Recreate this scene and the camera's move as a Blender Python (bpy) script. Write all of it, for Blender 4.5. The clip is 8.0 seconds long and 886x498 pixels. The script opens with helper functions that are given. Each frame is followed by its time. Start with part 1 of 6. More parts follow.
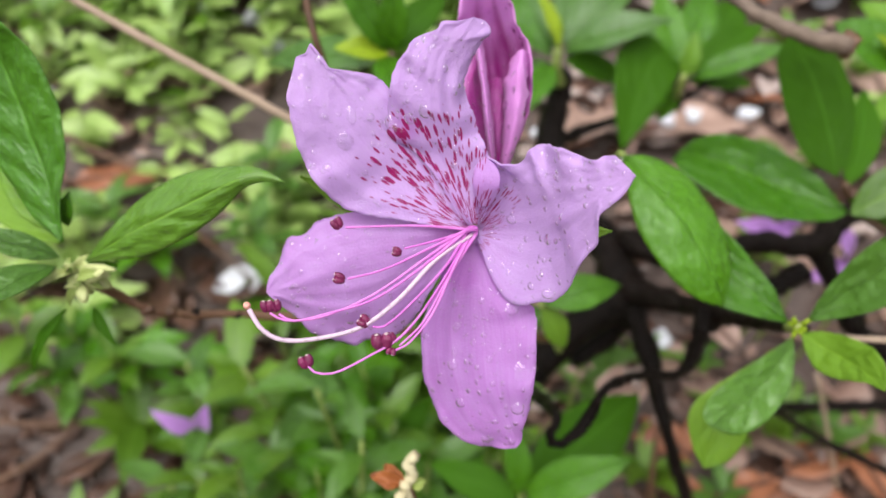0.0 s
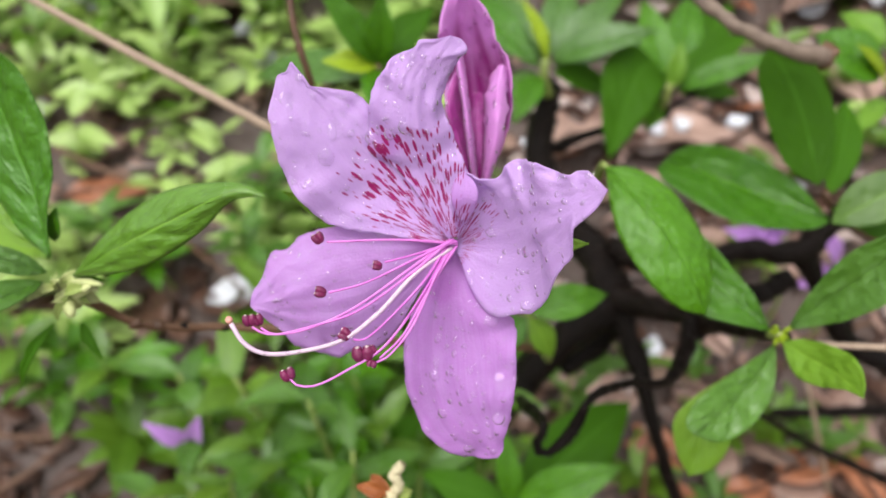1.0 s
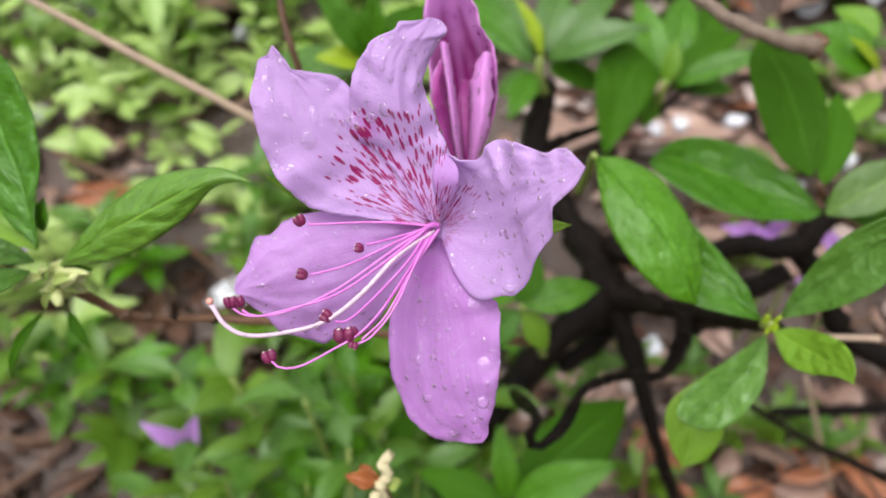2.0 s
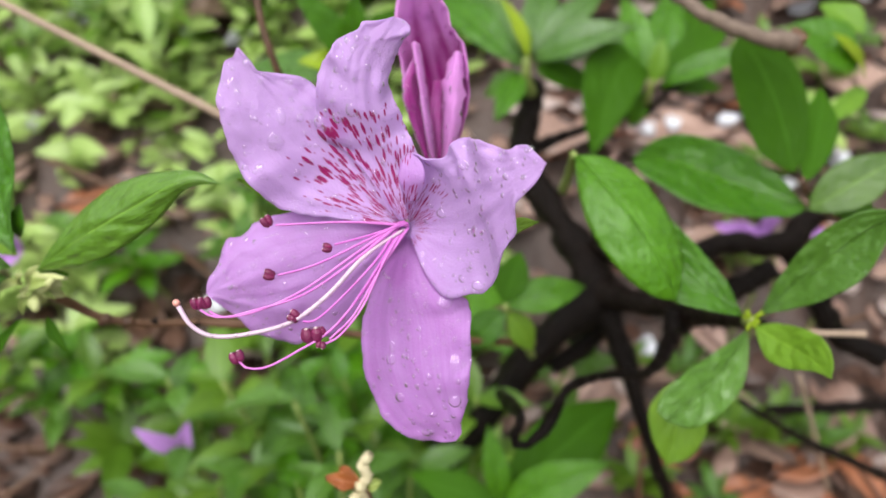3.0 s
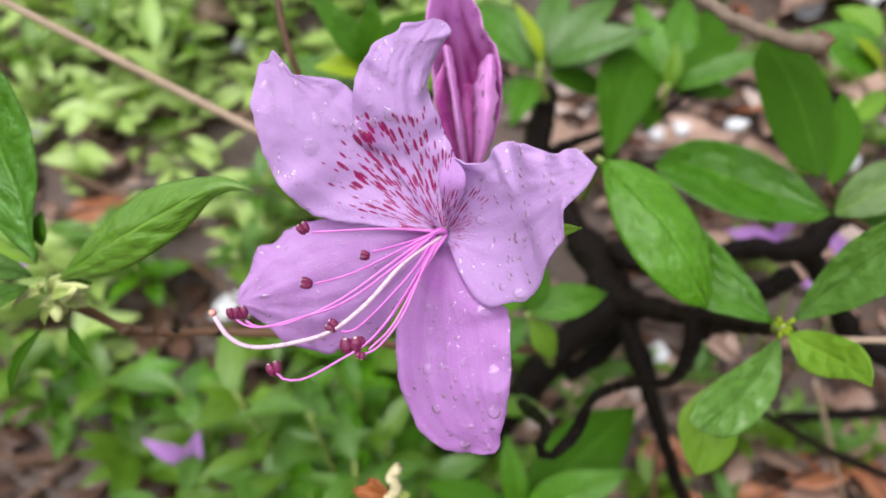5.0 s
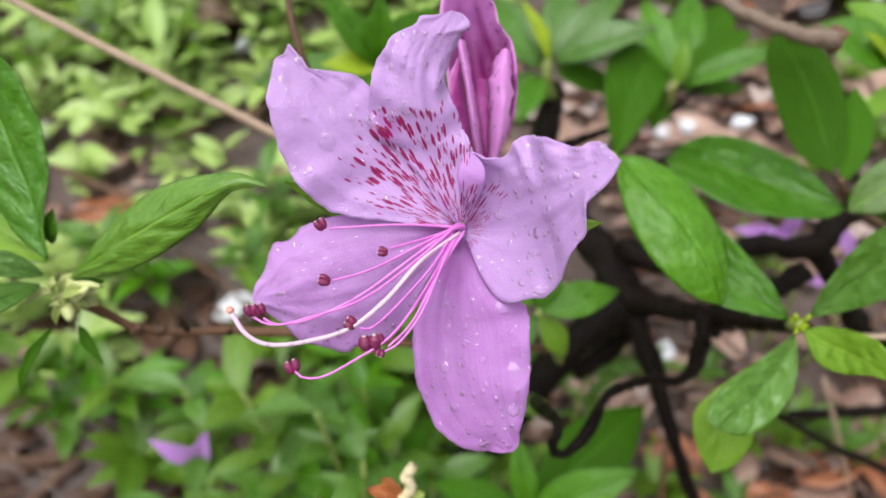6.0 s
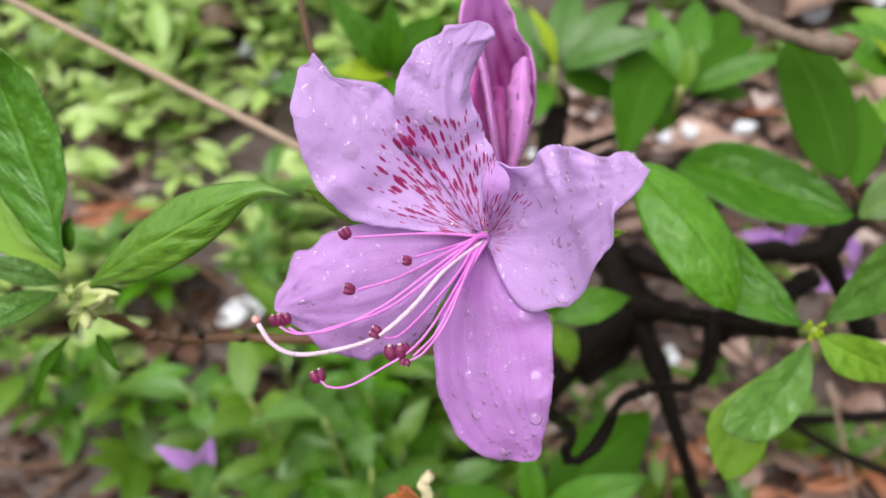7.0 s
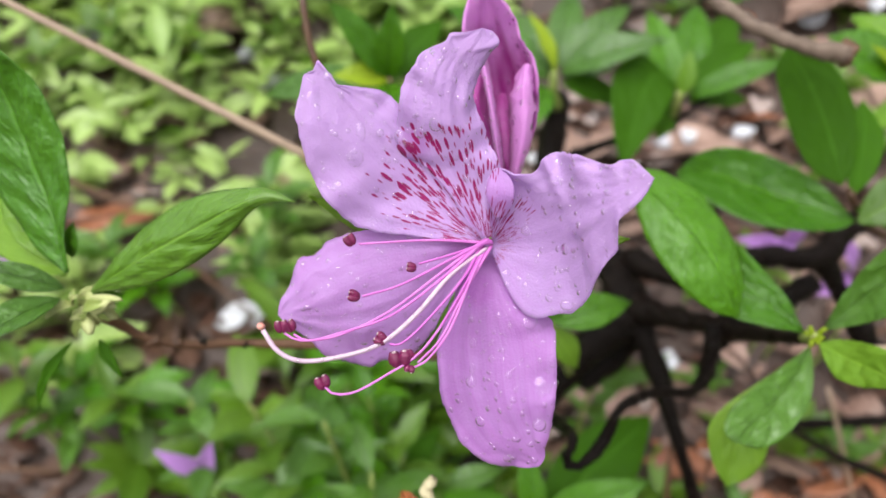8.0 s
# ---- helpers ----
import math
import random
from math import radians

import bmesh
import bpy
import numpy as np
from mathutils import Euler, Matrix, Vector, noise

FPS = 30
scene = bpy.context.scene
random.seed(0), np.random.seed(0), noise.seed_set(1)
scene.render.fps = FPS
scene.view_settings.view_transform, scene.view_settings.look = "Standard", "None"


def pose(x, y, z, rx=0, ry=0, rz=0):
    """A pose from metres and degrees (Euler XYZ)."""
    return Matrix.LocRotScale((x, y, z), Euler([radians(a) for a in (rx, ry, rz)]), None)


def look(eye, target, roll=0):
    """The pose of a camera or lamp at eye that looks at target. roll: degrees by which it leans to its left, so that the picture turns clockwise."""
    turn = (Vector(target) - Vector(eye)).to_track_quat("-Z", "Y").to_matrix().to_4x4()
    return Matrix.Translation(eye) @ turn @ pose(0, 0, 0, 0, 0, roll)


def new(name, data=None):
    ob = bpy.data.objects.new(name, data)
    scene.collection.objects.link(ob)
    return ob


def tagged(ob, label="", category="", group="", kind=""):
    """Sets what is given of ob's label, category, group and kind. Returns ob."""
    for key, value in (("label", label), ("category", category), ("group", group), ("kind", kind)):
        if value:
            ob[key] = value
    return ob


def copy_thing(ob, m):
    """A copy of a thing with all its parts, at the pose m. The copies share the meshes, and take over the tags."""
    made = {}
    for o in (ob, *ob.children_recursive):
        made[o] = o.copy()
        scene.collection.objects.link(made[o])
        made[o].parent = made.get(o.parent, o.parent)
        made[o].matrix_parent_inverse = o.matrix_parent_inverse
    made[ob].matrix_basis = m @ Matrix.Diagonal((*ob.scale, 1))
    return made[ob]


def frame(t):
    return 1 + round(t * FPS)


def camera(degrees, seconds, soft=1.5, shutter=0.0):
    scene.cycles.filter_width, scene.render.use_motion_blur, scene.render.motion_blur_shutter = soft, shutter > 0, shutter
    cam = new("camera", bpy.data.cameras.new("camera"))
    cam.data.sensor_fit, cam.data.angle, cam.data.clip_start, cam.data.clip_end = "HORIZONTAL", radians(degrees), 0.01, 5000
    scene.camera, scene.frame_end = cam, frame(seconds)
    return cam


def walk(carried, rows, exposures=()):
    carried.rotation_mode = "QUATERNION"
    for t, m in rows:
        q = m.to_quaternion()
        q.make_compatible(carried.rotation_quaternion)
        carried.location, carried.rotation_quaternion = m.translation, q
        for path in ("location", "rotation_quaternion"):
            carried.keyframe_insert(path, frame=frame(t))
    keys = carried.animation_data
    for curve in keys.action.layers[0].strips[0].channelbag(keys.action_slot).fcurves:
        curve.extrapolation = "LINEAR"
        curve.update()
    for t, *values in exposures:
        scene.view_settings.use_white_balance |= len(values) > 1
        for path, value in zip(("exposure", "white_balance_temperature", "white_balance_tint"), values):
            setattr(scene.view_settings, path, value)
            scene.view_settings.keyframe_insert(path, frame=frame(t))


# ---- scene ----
cam = camera(62.9, 8.0, soft=1.6)
cam.data.dof.use_dof, cam.data.dof.focus_distance, cam.data.dof.aperture_fstop = True, 0.132, 12.0
METRES, EYE, TILT, LEAN, TURN = 0.041, 0.55, -38.0, 0.0, 0.0
ROWS = [
    (0.0, 0.0000, 0.0000, 0.0000, 0.00, 0.00, 0.00),
    (0.5, 0.0428, -0.0024, 0.0027, -0.02, 0.16, 0.41),
    (1.0, 0.0777, -0.0593, 0.0235, -0.29, 0.65, 0.45),
    (1.5, 0.0964, -0.0548, -0.0500, -0.16, 0.97, 0.44),
    (3.0, 0.3417, -0.0591, -0.1237, 0.26, 1.54, 1.58),
    (3.5, 0.3330, -0.0197, -0.1141, 0.11, 1.63, 1.51),
    (4.0, 0.2797, -0.0611, -0.1254, 0.13, 2.07, 1.51),
    (4.5, 0.1960, -0.0173, -0.1125, 0.12, 2.07, 1.61),
    (6.0, 0.0655, 0.0725, -0.1272, 0.20, 2.06, 2.03),
    (6.5, -0.0190, 0.0637, -0.0920, 0.20, 2.12, 1.89),
    (7.0, -0.0552, 0.0708, -0.0989, -0.03, 2.34, 2.04),
    (7.5, -0.0911, 0.0655, -0.0755, -0.24, 2.47, 1.86),
    (8.0, -0.0851, 0.0613, -0.0835, -0.23, 2.60, 1.99),
]
walk(cam, [(t, pose(0, 0, EYE, TILT, LEAN, TURN) @ pose(METRES * x, METRES * y, METRES * z, 90 + pitch, roll, yaw)) for t, x, y, z, yaw, pitch, roll in ROWS])

# ---- light: a bright overcast sky after rain ----
world = bpy.data.worlds.new("world")
scene.world = world
world.use_nodes = True
sky = world.node_tree.nodes.new("ShaderNodeTexSky")
sky.sky_type, sky.sun_disc = "NISHITA", False
sky.sun_elevation, sky.sun_rotation = radians(66), radians(208)
sky.air_density, sky.dust_density, sky.ozone_density = 1.0, 3.0, 1.5
background = world.node_tree.nodes["Background"]
cloud = world.node_tree.nodes.new("ShaderNodeHueSaturation")  # an overcast sky is nearly grey
cloud.inputs["Saturation"].default_value = 0.12
world.node_tree.links.new(sky.outputs[0], cloud.inputs["Color"])
world.node_tree.links.new(cloud.outputs[0], background.inputs[0])
background.inputs[1].default_value = 0.15
sun = new("sun", bpy.data.lights.new("sun", "SUN"))
sun.data.energy, sun.data.angle, sun.data.color = 2.4, radians(60), (1.0, 0.975, 0.95)
sun.matrix_world = look((-0.22, -0.36, 0.91), (0, 0, 0))
scene.view_settings.exposure = 0.52


# ---- materials ----
def material(name):
    m = bpy.data.materials.new(name)
    m.use_nodes = True
    return m, m.node_tree, m.node_tree.nodes["Principled BSDF"]


def node(tree, kind, inputs=None, **props):
    n = tree.nodes.new(kind)
    for key, value in props.items():
        setattr(n, key, value)
    for key, value in (inputs or {}).items():
        if isinstance(value, bpy.types.NodeSocket):
            tree.links.new(value, n.inputs[key])
        else:
            n.inputs[key].default_value = value
    return n


def calc(tree, op, a, b=0.0, c=0.0):
    return node(tree, "ShaderNodeMath", {0: a, 1: b, 2: c}, operation=op).outputs[0]


def mixed(tree, fac, a, b, blend="MIX"):
    return node(tree, "ShaderNodeMix", {0: fac, 6: a, 7: b}, data_type="RGBA", blend_type=blend).outputs[2]


def rgb(r, g, b):
    return (r, g, b, 1.0)


def ramp(tree, fac, lo, hi):
    return node(tree, "ShaderNodeMapRange", {0: fac, 1: lo, 2: hi}, interpolation_type="SMOOTHSTEP").outputs[0]


def grain(tree, scale, detail=3.0, vector=None):
    return node(tree, "ShaderNodeTexNoise", {"Vector": vector or node(tree, "ShaderNodeTexCoord").outputs["Object"], "Scale": scale, "Detail": detail}).outputs[0]


def thin(tree, shader, colour, share, out):
    """Lets a share of the light through a thin blade."""
    t = node(tree, "ShaderNodeBsdfTranslucent", {"Color": colour})
    mix = node(tree, "ShaderNodeMixShader", {0: share, 1: shader.outputs[0], 2: t.outputs[0]})
    tree.links.new(mix.outputs[0], out.inputs[0])


def leaf_material(name, dark, light, rough=0.33, through_share=0.3, veins=7.0, relief=0.45, coat=0.2, spec=0.5):
    m, tree, b = material(name)
    uv = node(tree, "ShaderNodeSeparateXYZ", {0: node(tree, "ShaderNodeUVMap").outputs[0]})
    u, v = uv.outputs[0], uv.outputs[1]
    side = calc(tree, "ABSOLUTE", calc(tree, "SUBTRACT", v, 0.5))
    slant = calc(tree, "MULTIPLY_ADD", side, -0.55, u)
    wob = calc(tree, "MULTIPLY_ADD", grain(tree, 110.0), 0.11, slant)
    line = calc(tree, "PINGPONG", calc(tree, "MULTIPLY", wob, veins), 0.5)
    rib = ramp(tree, side, 0.045, 0.0)
    vein = ramp(tree, line, 0.10, 0.0)
    spots = grain(tree, 90.0, 4.0)
    fine = grain(tree, 900.0, 2.0)
    rnd = node(tree, "ShaderNodeObjectInfo").outputs["Random"]
    tone = calc(tree, "MULTIPLY_ADD", rnd, 0.55, calc(tree, "MULTIPLY", spots, 0.6))
    base = mixed(tree, tone, rgb(*dark), rgb(*light))
    pale = tuple(min(1.0, 1.5 * c + 0.015) for c in light)
    base = mixed(tree, calc(tree, "MULTIPLY", calc(tree, "MAXIMUM", rib, calc(tree, "MULTIPLY", vein, 0.22)), 0.5), base, rgb(*pale))
    tree.links.new(base, b.inputs["Base Color"])
    b.inputs["Specular IOR Level"].default_value = spec
    b.inputs["Coat Weight"].default_value = coat
    b.inputs["Coat Roughness"].default_value = 0.28
    tree.links.new(calc(tree, "MULTIPLY_ADD", spots, 0.3, rough - 0.12), b.inputs["Roughness"])
    net = node(tree, "ShaderNodeTexVoronoi", {"Vector": node(tree, "ShaderNodeCombineXYZ", {0: calc(tree, "MULTIPLY", slant, 20.0), 1: calc(tree, "MULTIPLY", v, 9.0)}).outputs[0], "Scale": 1.0}, feature="DISTANCE_TO_EDGE").outputs[0]
    quilt = calc(tree, "SUBTRACT", calc(tree, "MULTIPLY", calc(tree, "SQRT", line), 0.34), calc(tree, "MULTIPLY", rib, 0.8))
    quilt = calc(tree, "MULTIPLY_ADD", ramp(tree, net, 0.0, 0.45), 0.3, quilt)
    pucker = grain(tree, 420.0, 3.0)
    height = calc(tree, "MULTIPLY_ADD", fine, 0.25, calc(tree, "MULTIPLY_ADD", pucker, 0.8, calc(tree, "MULTIPLY_ADD", spots, 1.1, quilt)))
    bump = node(tree, "ShaderNodeBump", {"Height": height, "Strength": relief, "Distance": 0.0011})
    tree.links.new(bump.outputs[0], b.inputs["Normal"])
    glow = mixed(tree, 0.5, base, rgb(0.30, 0.42, 0.03))
    thin(tree, b, glow, through_share, tree.nodes["Material Output"])
    return m


def petal_material(name, edge, throat, spot_strength=1.0, share=0.42):
    """Pigment: pale at the rim, deeper to the throat, with crimson flecks where the fleck attribute says so."""
    m, tree, b = material(name)
    uvmap = node(tree, "ShaderNodeUVMap").outputs[0]
    uv = node(tree, "ShaderNodeSeparateXYZ", {0: uvmap})
    u, v = uv.outputs[0], uv.outputs[1]
    streak = node(tree, "ShaderNodeTexNoise", {"Vector": node(tree, "ShaderNodeCombineXYZ", {0: calc(tree, "MULTIPLY", u, 2.2), 1: calc(tree, "MULTIPLY", v, 46.0)}).outputs[0], "Scale": 1.0, "Detail": 4.0}).outputs[0]
    blot = grain(tree, 160.0, 4.0)
    deep = calc(tree, "MULTIPLY_ADD", calc(tree, "SUBTRACT", blot, 0.5), 0.5, calc(tree, "MULTIPLY", ramp(tree, u, 0.32, 0.0), 0.22))
    deep = calc(tree, "MULTIPLY_ADD", calc(tree, "SUBTRACT", streak, 0.5), 0.55, deep)
    # flush holds pigment, and painted shade on the two lower petals
    deep = calc(tree, "ADD", deep, node(tree, "ShaderNodeAttribute", attribute_name="flush").outputs["Fac"])
    base = mixed(tree, node(tree, "ShaderNodeClamp", {0: deep}).outputs[0], rgb(*edge), rgb(*throat))
    fleck = node(tree, "ShaderNodeAttribute", attribute_name="fleck").outputs["Fac"]
    reach = node(tree, "ShaderNodeAttribute", attribute_name="reach").outputs["Fac"]
    bearing = node(tree, "ShaderNodeAttribute", attribute_name="bearing").outputs["Fac"]
    cells = node(tree, "ShaderNodeTexVoronoi", {"Vector": node(tree, "ShaderNodeCombineXYZ", {0: calc(tree, "MULTIPLY", reach, 235.0), 1: calc(tree, "MULTIPLY", bearing, 18.5)}).outputs[0], "Scale": 1.0, "Randomness": 0.9})
    size = calc(tree, "MULTIPLY_ADD", node(tree, "ShaderNodeSeparateColor", {0: cells.outputs["Color"]}).outputs[0], 0.34, 0.13)
    cut = calc(tree, "MULTIPLY", fleck, size)
    wet = calc(tree, "MULTIPLY_ADD", calc(tree, "SUBTRACT", grain(tree, 1800.0, 2.0), 0.5), 0.2, cells.outputs["Distance"])
    mark = ramp(tree, calc(tree, "SUBTRACT", cut, wet), -0.03, 0.07)
    cells = node(tree, "ShaderNodeTexVoronoi", {"Vector": node(tree, "ShaderNodeCombineXYZ", {0: calc(tree, "MULTIPLY_ADD", reach, 330.0, 7.3), 1: calc(tree, "MULTIPLY_ADD", bearing, 30.0, 3.7)}).outputs[0], "Scale": 1.0, "Randomness": 0.9})
    size = calc(tree, "MULTIPLY_ADD", node(tree, "ShaderNodeSeparateColor", {0: cells.outputs["Color"]}).outputs[1], 0.55, 0.02)
    mark = calc(tree, "MAXIMUM", mark, ramp(tree, calc(tree, "SUBTRACT", calc(tree, "MULTIPLY", fleck, size), cells.outputs["Distance"]), -0.02, 0.06))
    base = mixed(tree, calc(tree, "MULTIPLY", mark, spot_strength), base, mixed(tree, grain(tree, 700.0), rgb(0.24, 0.002, 0.080), rgb(0.46, 0.010, 0.19)))
    tree.links.new(base, b.inputs["Base Color"])
    b.inputs["Roughness"].default_value = 0.42
    b.inputs["Specular IOR Level"].default_value = 0.4
    b.inputs["Sheen Weight"].default_value = 0.15
    cell = node(tree, "ShaderNodeTexVoronoi", {"Vector": node(tree, "ShaderNodeTexCoord").outputs["Object"], "Scale": 1500.0}).outputs[0]
    height = calc(tree, "MULTIPLY_ADD", cell, 0.5, calc(tree, "MULTIPLY", streak, 0.5))
    height = calc(tree, "ADD", height, calc(tree, "MULTIPLY_ADD", grain(tree, 500.0, 3.0), 0.5, grain(tree, 2600.0, 1.0)))
    bump = node(tree, "ShaderNodeBump", {"Height": height, "Strength": 0.34, "Distance": 0.0005})
    tree.links.new(bump.outputs[0], b.inputs["Normal"])
    thin(tree, b, base, share, tree.nodes["Material Output"])
    return m


def plain_material(name, a, c, scale, rough=0.5, relief=0.3, distance=0.0005, stretch=None, spec=0.5):
    m, tree, b = material(name)
    vec = node(tree, "ShaderNodeTexCoord").outputs["Object"]
    big, small = grain(tree, scale, 4.0, vec), grain(tree, scale * 7.0, 3.0, vec)
    rnd = node(tree, "ShaderNodeObjectInfo").outputs["Random"]
    island = node(tree, "ShaderNodeNewGeometry").outputs["Random Per Island"]
    f = calc(tree, "MULTIPLY_ADD", small, 0.5, calc(tree, "MULTIPLY_ADD", big, 0.9, -0.45))
    f = calc(tree, "MULTIPLY_ADD", calc(tree, "SUBTRACT", calc(tree, "MULTIPLY", calc(tree, "ADD", rnd, island), 0.5), 0.5), 0.8, f)
    tree.links.new(mixed(tree, node(tree, "ShaderNodeClamp", {0: calc(tree, "ADD", f, 0.25)}).outputs[0], rgb(*a), rgb(*c)), b.inputs["Base Color"])
    b.inputs["Roughness"].default_value = rough
    b.inputs["Specular IOR Level"].default_value = spec
    bump = node(tree, "ShaderNodeBump", {"Height": calc(tree, "ADD", big, calc(tree, "MULTIPLY", small, 0.6)), "Strength": relief, "Distance": distance})
    tree.links.new(bump.outputs[0], b.inputs["Normal"])
    return m


PETAL = petal_material("lilac_petal", (0.63, 0.405, 0.76), (0.50, 0.18, 0.58), 1.0, 0.45)
PETAL_DEEP = petal_material("magenta_petal", (0.77, 0.35, 0.77), (0.38, 0.004, 0.25), 0.0, 0.45)
PETAL_FAR = petal_material("far_petal", (0.58, 0.30, 0.72), (0.50, 0.14, 0.52), 0.0)
FILAMENT = plain_material("pink_filament", (0.42, 0.06, 0.40), (0.64, 0.21, 0.58), 400.0, 0.35)
STYLE = plain_material("white_style", (0.46, 0.30, 0.42), (0.56, 0.42, 0.52), 300.0, 0.3)
PORE = plain_material("anther_pore", (0.30, 0.20, 0.22), (0.55, 0.45, 0.46), 900.0, 0.4)
STIGMA = plain_material("stigma", (0.55, 0.18, 0.17), (0.70, 0.35, 0.28), 900.0, 0.3)
ANTHER = plain_material("maroon_anther", (0.075, 0.003, 0.032), (0.19, 0.011, 0.075), 900.0, 0.35, 0.4)
LEAF = leaf_material("azalea_leaf", (0.026, 0.110, 0.002), (0.090, 0.265, 0.005), 0.26, 0.3, 6.0, 0.95, 0.3, 0.32)
LEAF_QUILT = leaf_material("quilted_leaf", (0.028, 0.125, 0.003), (0.088, 0.265, 0.006), 0.33, 0.3, 5.0, 0.8, 0.3)
LEAF_GLOSSY = leaf_material("glossy_leaf", (0.075, 0.210, 0.010), (0.180, 0.360, 0.024), 0.24, 0.35, 6.0, 0.55, 0.9)
LEAF_FRESH = leaf_material("fresh_leaf", (0.045, 0.135, 0.012), (0.105, 0.245, 0.026), 0.28, 0.3, 5.0, 0.9, 0.45)
# Whitish sky sheen and distance haze are put into this pale green.
LEAF_FAR = leaf_material("hazed_far_leaf", (0.21, 0.37, 0.070), (0.46, 0.61, 0.19), 0.30, 0.35, 6.0, 0.3)
# Azalea leaf again, with shade put into a darker, duller green.
LEAF_SHADED = leaf_material("painted_shade_leaf", (0.032, 0.100, 0.002), (0.055, 0.175, 0.003), 0.62, 0.45, 7.0, 0.25, 0.0, 0.2)
LEAF_YOUNG = leaf_material("young_leaf", (0.11, 0.27, 0.012), (0.22, 0.40, 0.028), 0.4, 0.4)
LEAF_LIME = leaf_material("lime_leaf", (0.28, 0.42, 0.005), (0.42, 0.56, 0.012), 0.45, 0.45)
LEAF_BG = leaf_material("undergrowth_leaf", (0.030, 0.095, 0.004), (0.140, 0.270, 0.022), 0.36, 0.35, 6.0, 0.35)
BUD = plain_material("bud_scale", (0.26, 0.31, 0.08), (0.55, 0.57, 0.28), 350.0, 0.45, 0.6)
STEM_GREEN = plain_material("green_stem", (0.16, 0.22, 0.05), (0.28, 0.34, 0.08), 300.0, 0.5)
STEM_BROWN = plain_material("brown_stem", (0.035, 0.016, 0.008), (0.14, 0.068, 0.034), 250.0, 0.5, 0.6)
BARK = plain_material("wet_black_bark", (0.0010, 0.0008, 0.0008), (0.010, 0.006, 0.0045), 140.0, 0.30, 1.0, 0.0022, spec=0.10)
BARK_PALE = plain_material("grey_brown_bark", (0.06, 0.040, 0.028), (0.25, 0.18, 0.135), 220.0, 0.6, 0.9, 0.0010)
CANE = plain_material("dry_cane", (0.24, 0.165, 0.115), (0.45, 0.335, 0.245), 130.0, 0.55, 0.5)
SOIL = plain_material("wet_soil", (0.012, 0.007, 0.005), (0.075, 0.043, 0.032), 22.0, 0.5, 0.9, 0.006)
LITTER = plain_material("leaf_litter", (0.012, 0.006, 0.0045), (0.14, 0.072, 0.050), 60.0, 0.33, 0.5, 0.001)
LITTER_RED = plain_material("rust_dead_leaf", (0.15, 0.042, 0.016), (0.36, 0.145, 0.075), 50.0, 0.42, 0.5, 0.001)
LITTER_TAN = plain_material("tan_dead_leaf", (0.15, 0.083, 0.060), (0.42, 0.285, 0.235), 45.0, 0.36, 0.5, 0.001)
# The pale tone puts the sky's reflection on wet litter into the colour.
LITTER_PALE = plain_material("sky_pale_dead_leaf", (0.26, 0.19, 0.17), (0.48, 0.39, 0.36), 60.0, 0.4, 0.5, 0.001)
WHITE = plain_material("white_petal", (0.46, 0.47, 0.51), (0.70, 0.71, 0.75), 90.0, 0.45)
CREAM = plain_material("withered_cream", (0.36, 0.30, 0.15), (0.62, 0.56, 0.36), 260.0, 0.5, 0.6)
RUST = plain_material("withered_rust", (0.16, 0.040, 0.010), (0.36, 0.12, 0.03), 260.0, 0.5, 0.6)


def water_material(name, clear):
    """Water: bent light in part, straight light in part, and a sharp sheen that grows towards the rim."""
    m, tree, b = material(name)
    bent = node(tree, "ShaderNodeBsdfRefraction", {"Roughness": 0.0, "IOR": 1.33})
    straight = node(tree, "ShaderNodeBsdfTransparent")
    shine = node(tree, "ShaderNodeBsdfGlossy", {"Roughness": 0.07})
    body = node(tree, "ShaderNodeMixShader", {0: clear, 1: bent.outputs[0], 2: straight.outputs[0]})
    fresnel = node(tree, "ShaderNodeFresnel", {"IOR": 1.36}).outputs[0]
    mix = node(tree, "ShaderNodeMixShader", {0: calc(tree, "MULTIPLY_ADD", fresnel, 1.5, 0.02), 1: body.outputs[0], 2: shine.outputs[0]})
    tree.links.new(mix.outputs[0], tree.nodes["Material Output"].inputs[0])
    return m


WATER = water_material("water", 0.86)


# ---- mesh helpers ----
ORIGIN = {}


def thing(name, at, label, category, group="", kind=""):
    root = tagged(new(name), label, category, group, kind)
    root.location = at
    root.empty_display_size = 0.01
    ORIGIN[root] = Vector(at)
    return root


def part(name, bm, mat, parent, label="", thick=0.0):
    """Links a bmesh, given in world places, as one mesh object under a thing or a part."""
    at = ORIGIN.get(parent, Vector())
    bmesh.ops.translate(bm, verts=bm.verts, vec=-at)
    data = bpy.data.meshes.new(name)
    bm.to_mesh(data)
    bm.free()
    data.materials.append(mat)
    data.polygons.foreach_set("use_smooth", [True] * len(data.polygons))
    ob = new(name, data)
    ob.parent = parent
    ORIGIN[ob] = at
    if thick:
        mod = ob.modifiers.new("thickness", "SOLIDIFY")
        mod.thickness, mod.offset = thick, -1.0
    return tagged(ob, label)


